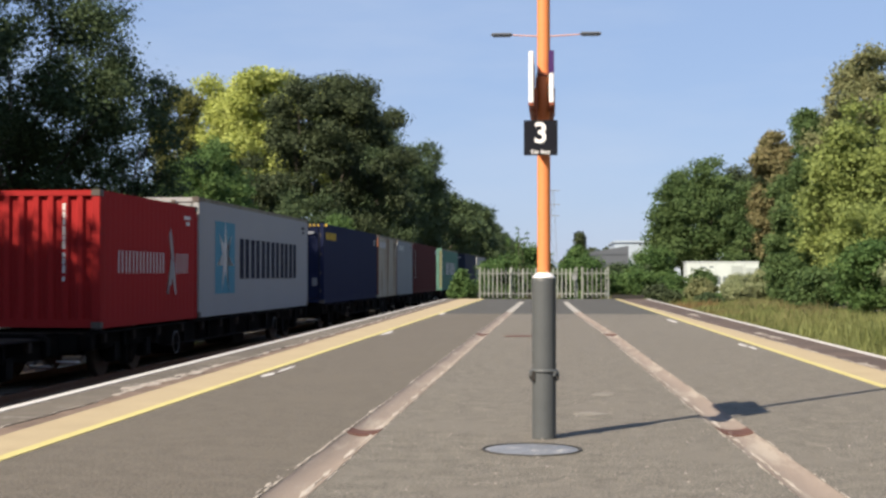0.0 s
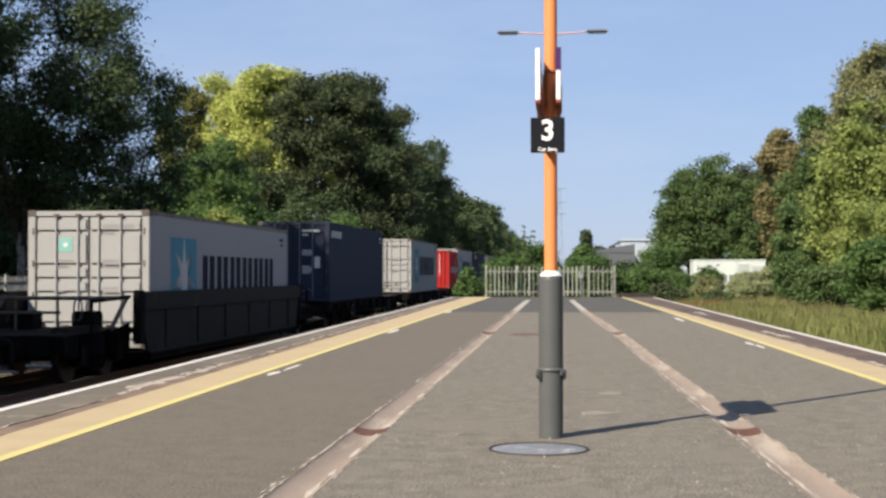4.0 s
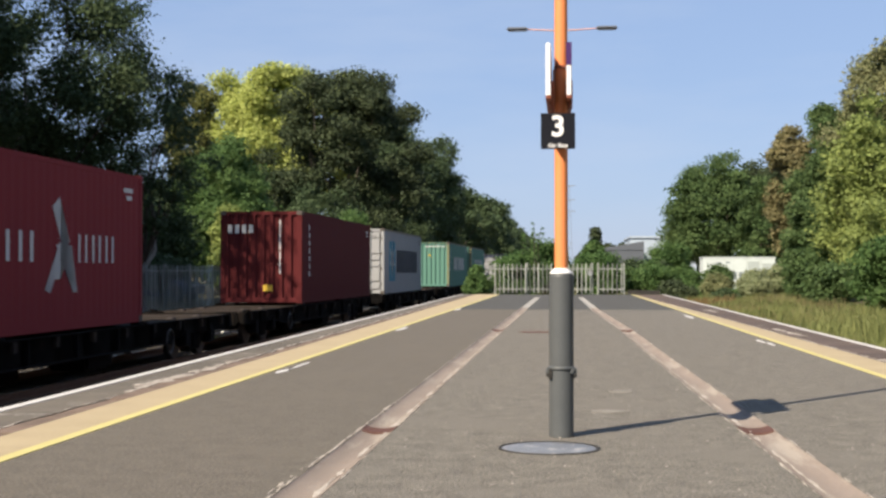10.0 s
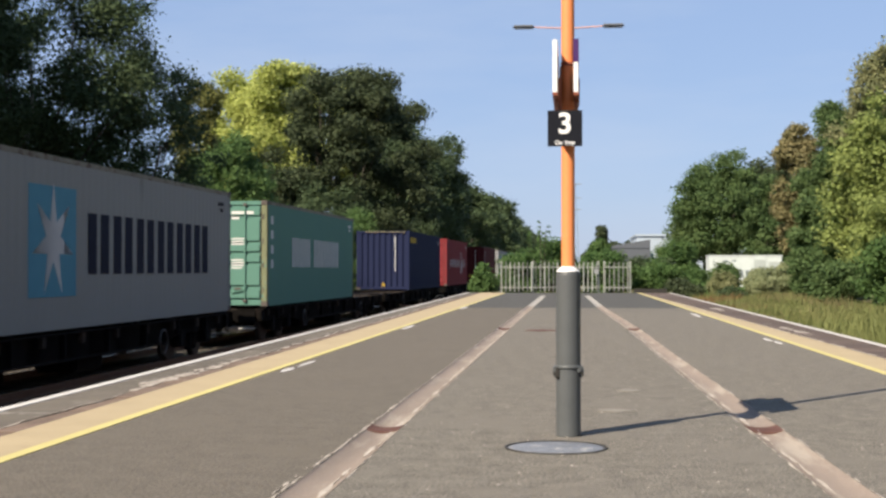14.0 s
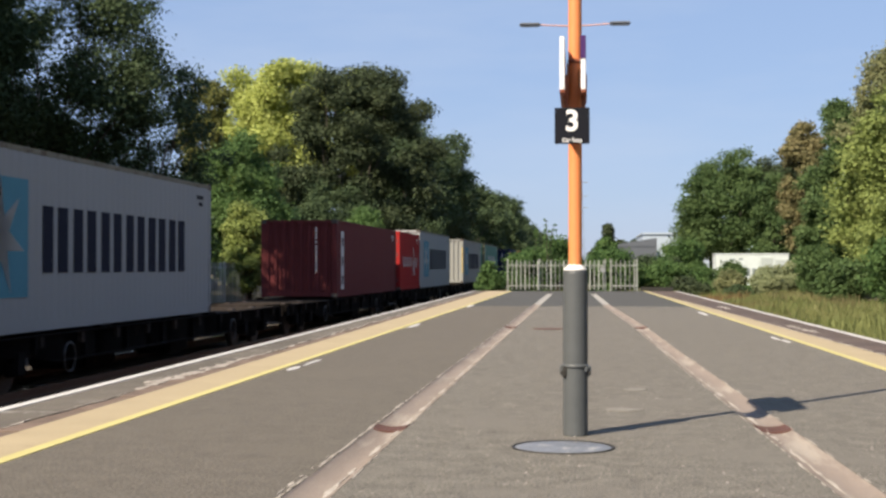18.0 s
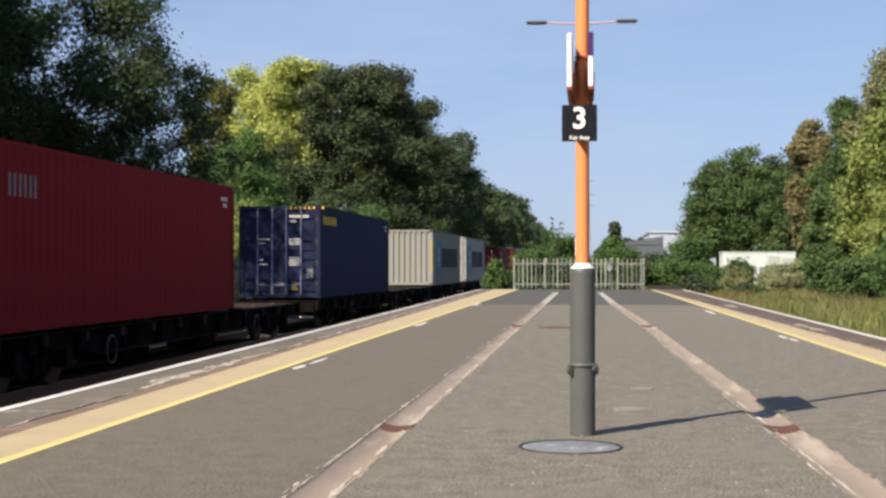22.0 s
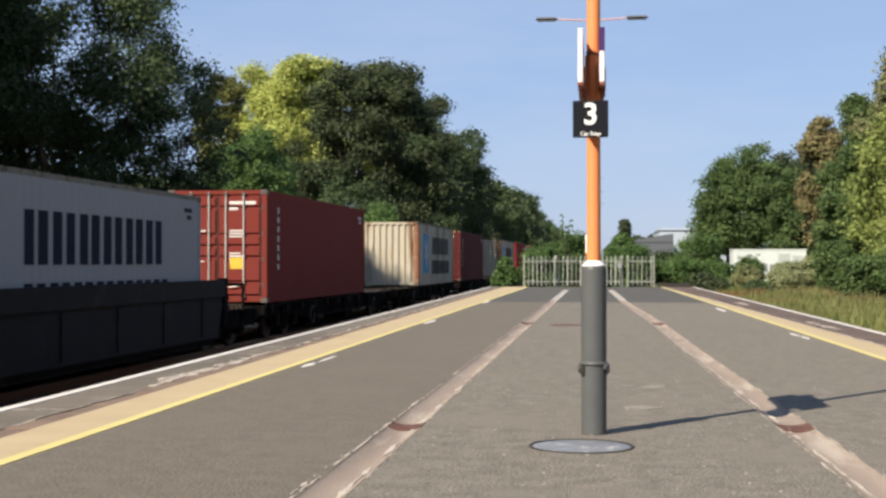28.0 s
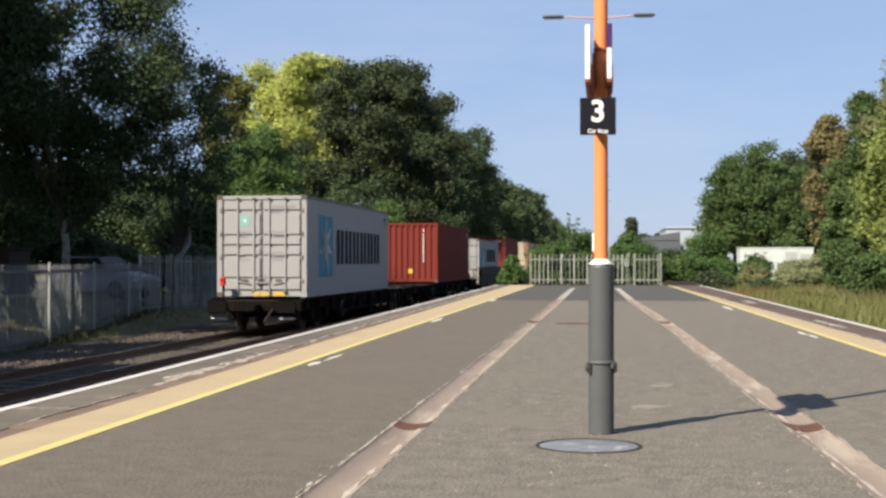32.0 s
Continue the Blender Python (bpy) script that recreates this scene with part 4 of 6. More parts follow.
    if style == "panel":
        plate(c, sp(0.75), sp(1.2), H * 0.10, H * 0.86, M_WHITE, "tall white panel")
        for k in range(3):
            plate(c, sp(0.86), sp(1.1), H * (0.16 + 0.25 * k), H * (0.28 + 0.25 * k), M_BLACK, "dark bars on the panel", 0.005)
    # code by the far top corner of the side
    tone = M_BLACK if paint_m in (GREY, GREY_DIRTY, CREAM) else M_WHITE
    plate(c, L - 1.0, L - 0.55, H * 0.87, H * 0.9, tone, "row of small characters as a plain bar")
    plate(c, L - 0.85, L - 0.6, H * 0.82, H * 0.85, tone, "row of small characters as a plain bar")
    if end == "ribbed":
        if paint_m in (RED, NAVY, RED2, BROWN, RUST, OXIDE):
            zz = H * 0.9
            while zz > H * 0.34:
                step = rnd.uniform(0.05, 0.16)
                end_plate(c, 0.515, 0.562, zz - step, zz, -L + 0.008, M_WHITE, "upright row of characters as plain bars")
                zz -= step + rnd.choice((0.02, 0.02, 0.06))
        if paint_m is RUST:
            end_plate(c, -0.12, 0.06, H * 0.15, H * 0.23, -L + 0.008, M_YEL, "small yellow label")
        if paint_m is TEAL:
            triangle(c, 0.02, H * 0.68, 0.17, -L + 0.006)
            for k in range(9):
                end_plate(c, -0.22 + 0.135 * k, -0.15 + 0.135 * k, H * 0.885, H * 0.92, -L + 0.008, M_WHITE, "row of small characters as plain bars")
        if paint_m is NAVY:
            triangle(c, 0.02, H * 0.06, 0.2, -L + 0.006)
        if paint_m is BROWN and style == "upright":
            end_plate(c, 0.06, 0.32, H * 0.13, H * 0.20, -L + 0.008, M_YEL, "small yellow label")
            for k in range(4):
                end_plate(c, -0.95 + 0.2 * k, -0.83 + 0.2 * k, H * 0.76, H * 0.85, -L + 0.008, M_WHITE, "white lettering as plain bars")
        if paint_m is GREY_DIRTY:
            for s in (-1, 1):
                part("marking", B(sorted_box(s * (HW - 0.075), -L - 0.003, 0.6, s * (HW - 0.015), -L + 0.01, H - 0.5)), M_OCHRE, c, "yellow corner strip")
    elif paint_m is RUST or style == "logo":
        end_plate(c, 0.30, 0.60, H * 0.3, H * 0.4, -L - 0.005, M_YEL, "yellow label")
    TRAIN.append((c, s_near + L, z))
    return c


TRAIN = []
FORTY, TWENTY = 12.19, 6.06
GRY, CRM = "pale grey container with blue square and dark lettering", "weathered cream container with two rows of dark lettering"
LOAD = [
    ("grey container far ahead on the train", 116.4, FORTY, GREY, "doors", ""),
    ("grey container far ahead on the train", 103.2, FORTY, SLATE, "doors", ""),
    ("teal container with white lettering far ahead", 84.2, FORTY, TEAL, "doors", "long"),
    ("dark red-brown container far ahead", 68.6, FORTY, BROWN, "ribbed", "upright"),
    ("short pale container with a dark mark", 62.3, TWENTY, GREY, "doors", "corner"),
    ("short cream container with a dark mark", 56.0, TWENTY, CREAM, "doors", "corner"),
    ("dark navy container with white-lettered doors", 43.4, FORTY, NAVY, "doors", "corner_yellow"),
    (GRY, 28.5, FORTY, GREY, "doors", "star"),
    ("short bright red container with white lettering and a ribbed end", 22.32, TWENTY, RED, "ribbed", "rider", 2.36),
    (GRY + ", lit doors", 2.25, FORTY, GREY, "doors", "star"),
    ("slate blue container with a white word near the top", -19.68, FORTY, SLATE, "doors", "corner"),
    ("pale grey container with dark lettering, low in pocket wagon", -38.3, FORTY, GREY, "doors", "star", 2.59, -0.45),
    ("teal container with white lettering and lit doors", -62.55, FORTY, TEAL, "doors", "long"),
    ("teal container with white lettering and a ribbed end", -78.2, FORTY, TEAL, "ribbed", "long"),
    (GRY + ", pale doors", -104.12, FORTY, GREY, "doors", "star"),
    ("dark red-brown container with a ribbed end", -119.85, FORTY, BROWN, "ribbed", "upright"),
    ("red container with white lettering and a white figure", -145.9, FORTY, RED2, "doors", "rider"),
    ("navy blue container with a yellow word and ribbed end", -161.4, FORTY, NAVY, "ribbed", "corner_yellow"),
    ("teal container with white lettering and lit doors", -187.7, FORTY, TEAL, "doors", "long"),
    (GRY + ", yellow corners", -203.3, FORTY, GREY_DIRTY, "ribbed", "star"),
    (GRY, -222.95, FORTY, GREY, "doors", "star"),
    ("short bright red container with white lettering", -229.2, TWENTY, RED, "doors", "rider", 2.36),
    ("brick red container with a tall white panel, lower than the rest", -242.55, FORTY, OXIDE, "ribbed", "panel", 2.36),
    (GRY + ", rusty doors", -268.3, FORTY, GREY, "doors", "star"),
    (GRY + ", yellow corners", -283.67, FORTY, GREY_DIRTY, "ribbed", "star"),
    ("navy blue container with a yellow word and white-marked doors", -308.85, FORTY, NAVY, "doors", "corner_yellow"),
    ("red container with a small white shape and yellow label", -330.0, FORTY, RED3, "doors", "logo"),
    (CRM, -344.9, FORTY, CREAM, "ribbed", "star2"),
    ("dark red-brown container with an upright white word", -370.7, FORTY, BROWN, "doors", "upright"),
    (CRM, -386.0, FORTY, CREAM, "ribbed", "star2"),
    ("brick red container with lock rods and yellow label", -410.3, FORTY, RUST, "doors", "upright"),
    ("weathered pale container with teal door squares, low in pocket wagon", -427.55, FORTY, GREY, "doors", "star2", 2.59, -0.36),
    ("brick red container with a ribbed end and yellow label", -445.05, FORTY, RUST, "ribbed", ""),
    (GRY + ", last on train", -469.95, FORTY, GREY, "doors", "star"),
]
for i, (lab, s, L_, m_, e_, st, *more) in enumerate(LOAD):
    container(lab, s, L_, m_, e_, st, *more, seed=i)


# ---- wagons ----
RAIL_Z = -0.82


def bogie(parent, y, wheel_r=0.42):
    b = new("bogie")
    b.parent = parent
    b.matrix_basis = pose(0, y, RAIL_Z)
    for k in (-0.9, 0.9):
        for s in (-1, 1):
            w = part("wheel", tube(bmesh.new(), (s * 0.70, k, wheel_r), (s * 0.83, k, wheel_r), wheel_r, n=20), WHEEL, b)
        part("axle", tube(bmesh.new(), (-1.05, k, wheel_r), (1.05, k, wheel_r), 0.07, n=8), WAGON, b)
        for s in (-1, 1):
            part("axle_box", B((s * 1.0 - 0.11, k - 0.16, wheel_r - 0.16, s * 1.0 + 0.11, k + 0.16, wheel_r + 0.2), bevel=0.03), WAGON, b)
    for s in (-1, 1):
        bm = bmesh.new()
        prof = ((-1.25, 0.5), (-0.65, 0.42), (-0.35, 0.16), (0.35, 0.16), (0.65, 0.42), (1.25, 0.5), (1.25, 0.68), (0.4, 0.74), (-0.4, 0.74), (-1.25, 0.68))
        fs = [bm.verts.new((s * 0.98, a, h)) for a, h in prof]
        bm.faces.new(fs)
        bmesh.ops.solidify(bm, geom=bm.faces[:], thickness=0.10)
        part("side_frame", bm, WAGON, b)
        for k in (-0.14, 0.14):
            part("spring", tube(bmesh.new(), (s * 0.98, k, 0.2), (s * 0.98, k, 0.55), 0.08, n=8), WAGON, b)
    return b


def ring(cx, y, z, r, t, n=24, m=6):
    """A round bar bent into a hoop."""
    bm = bmesh.new()
    hoops = []
    for i in range(n):
        a = 2 * math.pi * i / n
        hoops.append([bm.verts.new((cx + t * math.sin(2 * math.pi * k / m), y + (r + t * math.cos(2 * math.pi * k / m)) * math.cos(a), z + (r + t * math.cos(2 * math.pi * k / m)) * math.sin(a))) for k in range(m)])
    for i in range(n):
        u, v = hoops[i], hoops[(i + 1) % n]
        for k in range(m):
            bm.faces.new((u[k], v[k], v[(k + 1) % m], u[(k + 1) % m])).smooth = True
    return bm


def ends(w, L):
    for e in (-1, 1):
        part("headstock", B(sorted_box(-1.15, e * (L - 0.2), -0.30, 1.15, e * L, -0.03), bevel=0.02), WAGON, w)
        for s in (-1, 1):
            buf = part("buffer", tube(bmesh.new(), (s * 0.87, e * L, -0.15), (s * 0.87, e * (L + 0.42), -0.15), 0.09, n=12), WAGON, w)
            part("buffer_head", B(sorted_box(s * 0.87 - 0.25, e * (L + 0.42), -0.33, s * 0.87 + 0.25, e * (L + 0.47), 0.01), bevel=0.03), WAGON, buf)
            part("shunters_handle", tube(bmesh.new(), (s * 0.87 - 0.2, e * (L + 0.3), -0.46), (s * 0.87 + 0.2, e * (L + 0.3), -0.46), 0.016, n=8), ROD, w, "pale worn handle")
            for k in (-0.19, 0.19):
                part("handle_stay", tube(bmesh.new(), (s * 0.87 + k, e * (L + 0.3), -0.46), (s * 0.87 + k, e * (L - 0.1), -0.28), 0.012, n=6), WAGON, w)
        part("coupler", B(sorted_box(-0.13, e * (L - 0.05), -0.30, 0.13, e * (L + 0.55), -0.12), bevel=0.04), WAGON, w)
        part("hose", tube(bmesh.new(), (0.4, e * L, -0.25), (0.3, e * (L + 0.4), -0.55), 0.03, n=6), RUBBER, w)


def flat_wagon():
    L = 9.35
    w = thing("container_wagon", "low grimy flat container wagon on two bogies", "wagon", "wagons of the train")
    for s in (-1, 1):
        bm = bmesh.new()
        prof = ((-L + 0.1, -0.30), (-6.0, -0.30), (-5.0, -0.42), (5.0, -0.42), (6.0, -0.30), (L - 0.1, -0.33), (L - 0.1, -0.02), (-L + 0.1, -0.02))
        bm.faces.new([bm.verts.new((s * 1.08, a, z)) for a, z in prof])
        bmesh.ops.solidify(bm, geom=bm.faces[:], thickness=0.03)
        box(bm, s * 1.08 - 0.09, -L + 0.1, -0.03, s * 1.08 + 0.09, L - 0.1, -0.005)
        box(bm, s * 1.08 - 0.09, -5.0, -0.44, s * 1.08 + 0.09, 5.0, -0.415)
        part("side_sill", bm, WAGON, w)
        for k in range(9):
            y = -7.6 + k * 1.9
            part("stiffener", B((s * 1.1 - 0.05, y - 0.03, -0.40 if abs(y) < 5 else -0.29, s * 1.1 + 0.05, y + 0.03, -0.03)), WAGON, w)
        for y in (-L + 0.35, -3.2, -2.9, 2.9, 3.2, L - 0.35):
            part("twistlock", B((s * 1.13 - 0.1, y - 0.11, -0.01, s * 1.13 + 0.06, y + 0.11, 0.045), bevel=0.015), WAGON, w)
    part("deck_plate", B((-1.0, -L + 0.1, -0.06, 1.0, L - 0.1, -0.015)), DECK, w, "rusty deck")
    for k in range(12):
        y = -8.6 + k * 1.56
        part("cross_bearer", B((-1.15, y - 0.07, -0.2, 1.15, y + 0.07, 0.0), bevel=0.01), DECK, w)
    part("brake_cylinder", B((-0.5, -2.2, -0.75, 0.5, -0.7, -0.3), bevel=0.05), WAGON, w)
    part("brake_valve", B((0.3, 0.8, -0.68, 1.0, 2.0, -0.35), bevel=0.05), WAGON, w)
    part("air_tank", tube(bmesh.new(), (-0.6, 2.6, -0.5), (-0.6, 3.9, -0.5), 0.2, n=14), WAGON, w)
    for y in (-7.0, 7.0):
        bogie(w, y)
    part("brake_wheel", ring(1.2, -4.6, -0.38, 0.22, 0.016), RIM, w, "bare metal brake hand wheel")
    part("brake_wheel", ring(1.2, 4.6, -0.38, 0.22, 0.016), RIM, w, "bare metal brake hand wheel")
    ends(w, L)
    return w


def pocket_wagon():
    L = 10.2
    w = thing("pocket_wagon", "dark deep-sided pocket wagon holding a low container", "wagon", "wagons of the train")
    for s in (-1, 1):
        bm = bmesh.new()
        prof = ((-6.55, -0.47), (6.55, -0.47), (6.85, 0.12), (6.85, 0.60), (-6.85, 0.60), (-6.85, 0.12))
        xo, xi = s * 1.33, s * 1.27
        for a in range(1, 5):
            bm.faces.new([bm.verts.new((xo, *prof[k])) for k in (0, a, a + 1)])
        for a in range(6):
            u, v = prof[a], prof[(a + 1) % 6]
            bm.faces.new([bm.verts.new(q) for q in ((xo, *u), (xo, *v), (xi, *v), (xi, *u))])
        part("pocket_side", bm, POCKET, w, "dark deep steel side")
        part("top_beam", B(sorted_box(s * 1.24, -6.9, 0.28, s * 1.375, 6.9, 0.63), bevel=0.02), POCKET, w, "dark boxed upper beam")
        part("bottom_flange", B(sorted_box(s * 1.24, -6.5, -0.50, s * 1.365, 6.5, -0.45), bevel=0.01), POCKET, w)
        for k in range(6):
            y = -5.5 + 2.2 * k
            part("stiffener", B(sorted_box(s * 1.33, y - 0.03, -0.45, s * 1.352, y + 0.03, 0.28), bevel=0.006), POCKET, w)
        for e in (-1, 1):
            part("end_post", B(sorted_box(s * 1.22, e * 6.86, -0.30, s * 1.37, e * 7.12, 0.66), bevel=0.02), WAGON, w)
            bm = bmesh.new()
            prof = ((6.9, 0.1), (6.9, -0.4), (L - 0.1, -0.4), (L - 0.1, -0.05), (7.6, 0.0))
            bm.faces.new([bm.verts.new((s * 1.1, e * a, z)) for a, z in prof])
            bmesh.ops.solidify(bm, geom=bm.faces[:], thickness=0.05)
            part("end_frame", bm, WAGON, w)
            part("side_rail", tube(bmesh.new(), (s * 1.15, e * 7.1, 0.54), (s * 1.15, e * 9.0, 0.50), 0.035, n=8), WAGON, w)
            part("brace", tube(bmesh.new(), (s * 1.13, e * 8.0, 0.0), (s * 1.13, e * 7.15, 0.54), 0.04, n=8), BAR, w, "pale grimy diagonal brace")
            part("rail_post", tube(bmesh.new(), (s * 1.15, e * 9.0, -0.05), (s * 1.15, e * 9.0, 0.50), 0.03, n=8), WAGON, w)
            part("valve_box", B(sorted_box(s * 0.35, e * 7.3, -0.02, s * 0.75, e * 7.8, 0.30), bevel=0.03), WAGON, w)
    part("floor", B((-1.3, -6.3, -0.62, 1.3, 6.3, -0.50)), WAGON, w)
    for e in (-1, 1):
        part("end_deck", B(sorted_box(-1.1, e * 6.5, -0.12, 1.1, e * (L - 0.05), -0.02)), WAGON, w)
        part("end_rail", tube(bmesh.new(), (-1.15, e * 7.9, 0.53), (1.15, e * 7.9, 0.53), 0.035, n=8), BAR, w, "pale grimy cross rail")
        part("end_rail", tube(bmesh.new(), (-1.15, e * 7.9, 0.28), (0.2, e * 7.9, 0.28), 0.025, n=8), BAR, w, "pale grimy cross rail")
        for x in (-0.6, 0.15):
            part("rail_post", tube(bmesh.new(), (x, e * 7.9, -0.03), (x, e * 7.9, 0.53), 0.025, n=8), BAR, w)
        for k in range(4):
            part("rung", B(sorted_box(0.6, e * (8.3 + 0.32 * k), -0.02, 1.05, e * (8.38 + 0.32 * k), 0.08)), DECK, w)
        bogie(w, e * 8.3)
        part("brake_wheel", ring(0.55, e * 8.0, 0.34, 0.2, 0.016), RIM, w, "bare metal brake hand wheel")
    ends(w, L)
    return w


FLAT_AT = [111.0, 93.0, 71.7, 52.6, 31.3, 10.85, -10.55, -53.7, -75.5, -95.2, -116.9, -136.75, -158.9, -178.8, -200.5, -220.0, -239.8, -259.1, -280.6, -299.6, -320.6, -342.2, -361.3, -382.9, -401.1, -442.2, -461.1]
first_flat = flat_wagon()
TRAIN.append((first_flat, FLAT_AT[0], 0.0))
for s in FLAT_AT[1:]:
    TRAIN.append((copy_thing(first_flat, pose(0, 0, 0)), s, 0.0))
first_pocket = pocket_wagon()
TRAIN.append((first_pocket, -32.3, 0.0))
TRAIN.append((copy_thing(first_pocket, pose(0, 0, 0)), -421.3, 0.0))

# red tail lamp on the last wagon
tail = thing("tail_lamp", "small red tail lamp hooked on the last wagon", "lamp")
part("lamp_body", B((-0.07, -0.09, 0.0, 0.07, 0.03, 0.22), bevel=0.02), RED_TRIM, tail)
part("lens", tube(bmesh.new(), (0, -0.1, 0.14), (0, -0.085, 0.14), 0.06, n=14), mat("red lens", (0.41, 0.0082, 0.0082), 0.2, vary=0.05, bump=0), tail)
part("bracket", B((-0.02, 0.0, -0.5, 0.02, 0.05, 0.0)), WAGON, tail)
TRAIN.append((tail, -470.22, 0.34))


# ---- trees and scrub ----
def crown_leaves(rng, centres, radii, n, size, flat=0.7, fuzz=1.0):
    """Leaves scattered in clumps: n three-cornered blades."""
    w = radii ** 2
    pick = rng.choice(len(centres), n, p=w / w.sum())
    d = rng.normal(size=(n, 3))
    d /= np.linalg.norm(d, axis=1)[:, None]
    r = radii[pick] * rng.uniform(0.05, 1.0, n) ** 0.45 * rng.uniform(1 - 0.3 * fuzz, 1 + 0.38 * fuzz, n)
    p = centres[pick] + d * r[:, None] * np.array([1, 1, flat])
    nrm = d * 0.65 + rng.normal(size=(n, 3)) * 0.5 + np.array([0, 0, 0.35])
    nrm /= np.linalg.norm(nrm, axis=1)[:, None]
    t = np.cross(nrm, rng.normal(size=(n, 3)))
    t /= np.linalg.norm(t, axis=1)[:, None]
    b = np.cross(nrm, t)
    s = size * rng.uniform(0.55, 1.4, n)[:, None]
    t, b = t * s * 0.62, b * s * 0.42
    return np.stack([p - t * 0.8, p + t * 0.5 - b, p + t * 0.5 + b], 1)


def branch(bm, rnd, a, b, r0, r1, bends=3):
    """A limb in a few bent, tapering lengths."""
    a, b = Vector(a), Vector(b)
    last = a
    for i in range(1, bends + 1):
        k = i / bends
        p = a.lerp(b, k)
        if i < bends:
            q = (b - a).length * 0.05
            p = p + Vector((rnd.uniform(-q, q), rnd.uniform(-q, q), rnd.uniform(-q, q)))
        tube(bm, last, p, r0 + (r1 - r0) * (i - 1) / bends, r0 + (r1 - r0) * k, 8, cap=False)
        last = p


def tree(name, label, x, y, height, rx, ry, base, leaves, n, size, seed, clumps=46, clump_r=0.26, bark=None, trunk_r=0.2, group="", category="tree", shape=1.0, stems=1, fuzz=1.0):
    """Tapered trunk, limbs and a crown of many leaves in uneven clumps. base: height at which the crown begins."""
    clumps, clump_r = int(clumps * 1.7), clump_r * 0.92
    rng, rnd = np.random.default_rng(seed), random.Random(seed)
    z0 = ground_z(x, y) - 0.05
    t = thing(name, label, category, group, pose(x, y, z0))
    hz = (height - base) / 2
    mid = np.array([0, 0, base + hz])
    d = rng.normal(size=(clumps, 3))
    d /= np.linalg.norm(d, axis=1)[:, None]
    r = rng.uniform(0.15, 1.0, clumps) ** 0.42
    wob = np.array([noise.noise((q[0] * 1.6 + seed, q[1] * 1.6, q[2] * 1.6)) for q in d])
    c = d * (r * (1 + 0.3 * wob))[:, None]
    up = (c[:, 2] + 1) / 2
    taper = 1 - 0.45 * shape * np.clip(up - 0.45, 0, 1)
    ext = np.array([rx, ry, hz])
    size_r = clump_r * min(rx, ry, hz * 1.2) * rng.uniform(0.65, 1.45, clumps) + 0.12
    cen = mid + c * (ext * 0.86) * np.stack([taper, taper, np.ones(clumps)], 1)
    cen[:, 2] = np.maximum(cen[:, 2], base * 0.9 + 0.15)
    bm = bmesh.new()
    for k in range(stems):
        ox, oy = (rnd.uniform(-0.5, 0.5) * rx * 0.4, rnd.uniform(-0.5, 0.5) * ry * 0.4) if stems > 1 else (0, 0)
        branch(bm, rnd, (ox * 0.3, oy * 0.3, 0), (ox + rnd.uniform(-0.3, 0.3), oy + rnd.uniform(-0.3, 0.3), base + hz * (0.95 if fuzz > 1.5 else 0.7)), trunk_r, trunk_r * 0.35, 5)
    part("trunk", bm, bark or BARK, t)
    order = np.argsort(-size_r)[:16]
    bm = bmesh.new()
    for i in order:
        k = rnd.uniform(0.35, 0.75)
        branch(bm, rnd, (0, 0, max(base * 0.7, 0.3) + (cen[i][2] - base * 0.7) * 0.35 * k), tuple(cen[i]), trunk_r * 0.35, trunk_r * 0.08, 3)
    part("branchwork", bm, BARK, t)
    sheet("crown", crown_leaves(rng, cen, size_r, int(n * 1.6), size * 0.94, fuzz=fuzz), leaves, t)
    return t


def bush(label, x, y, height, rx, ry, leaves, n, size, seed, clumps=34, group="scrub beside the railway"):
    return tree("bush", label, x, y, height, rx, ry, height * 0.06, leaves, n, size, seed, clumps, 0.25, trunk_r=0.05, group=group, category="bush", shape=0.4, stems=3, fuzz=1.45)


G = "trees beyond the railway"
PALE, DARKT = "tall dark tree with pale stem and open crown", "tall dark tree out of view, added for shade"
# tall open trees with pale stems behind the far fence
tree("tree", PALE, -18.35, 45.0, 15.6, 4.9, 4.3, 1.9, L_DARK, 48000, 0.13, 1, 116, 0.165, BIRCH, 0.16, G, fuzz=1.6)
tree("tree", "tall dark tree with slender stem and drooping crown", -15.35, 48.5, 10.8, 2.9, 3.2, 2.0, L_DARK, 10500, 0.135, 2, 42, 0.165, BIRCH, 0.13, G, fuzz=1.6)
tree("tree", PALE, -22.3, 43.0, 16.5, 4.8, 5.0, 2.2, L_DARK, 40000, 0.16, 3, 80, 0.20, BIRCH, 0.17, G, fuzz=1.6)
tree("tree", PALE, -24.2, 52.0, 14.0, 4.6, 4.4, 1.0, L_DARK, 17000, 0.22, 4, 60, 0.20, BIRCH, 0.16, G, fuzz=1.6)
# unseen trees added left of the view, to throw shade on train and bank
tree("tree", DARKT, -22.5, 21.0, 13.5, 3.6, 4.0, 3.5, L_DARK, 6000, 0.34, 44, 40, 0.2, BARK, 0.2, G)
tree("tree", DARKT, -21.5, 31.0, 14.0, 4.0, 4.6, 3.5, L_DARK, 6000, 0.34, 41, 50, 0.23, BARK, 0.2, G)
tree("tree", DARKT, -15.2, 12.2, 12.9, 3.6, 4.6, 3.0, L_DARK, 42000, 0.3, 5, 70, 0.26, BARK, 0.2, G)
tree("tree", DARKT, -17.6, 22.0, 11.0, 3.4, 3.6, 3.0, L_DARK, 6000, 0.3, 45, 40, 0.2, BARK, 0.2, G)
tree("tree", DARKT, -15.6, 4.5, 15.0, 4.0, 4.8, 3.5, L_DARK, 7000, 0.36, 6, 46, 0.24, BARK, 0.22, G)
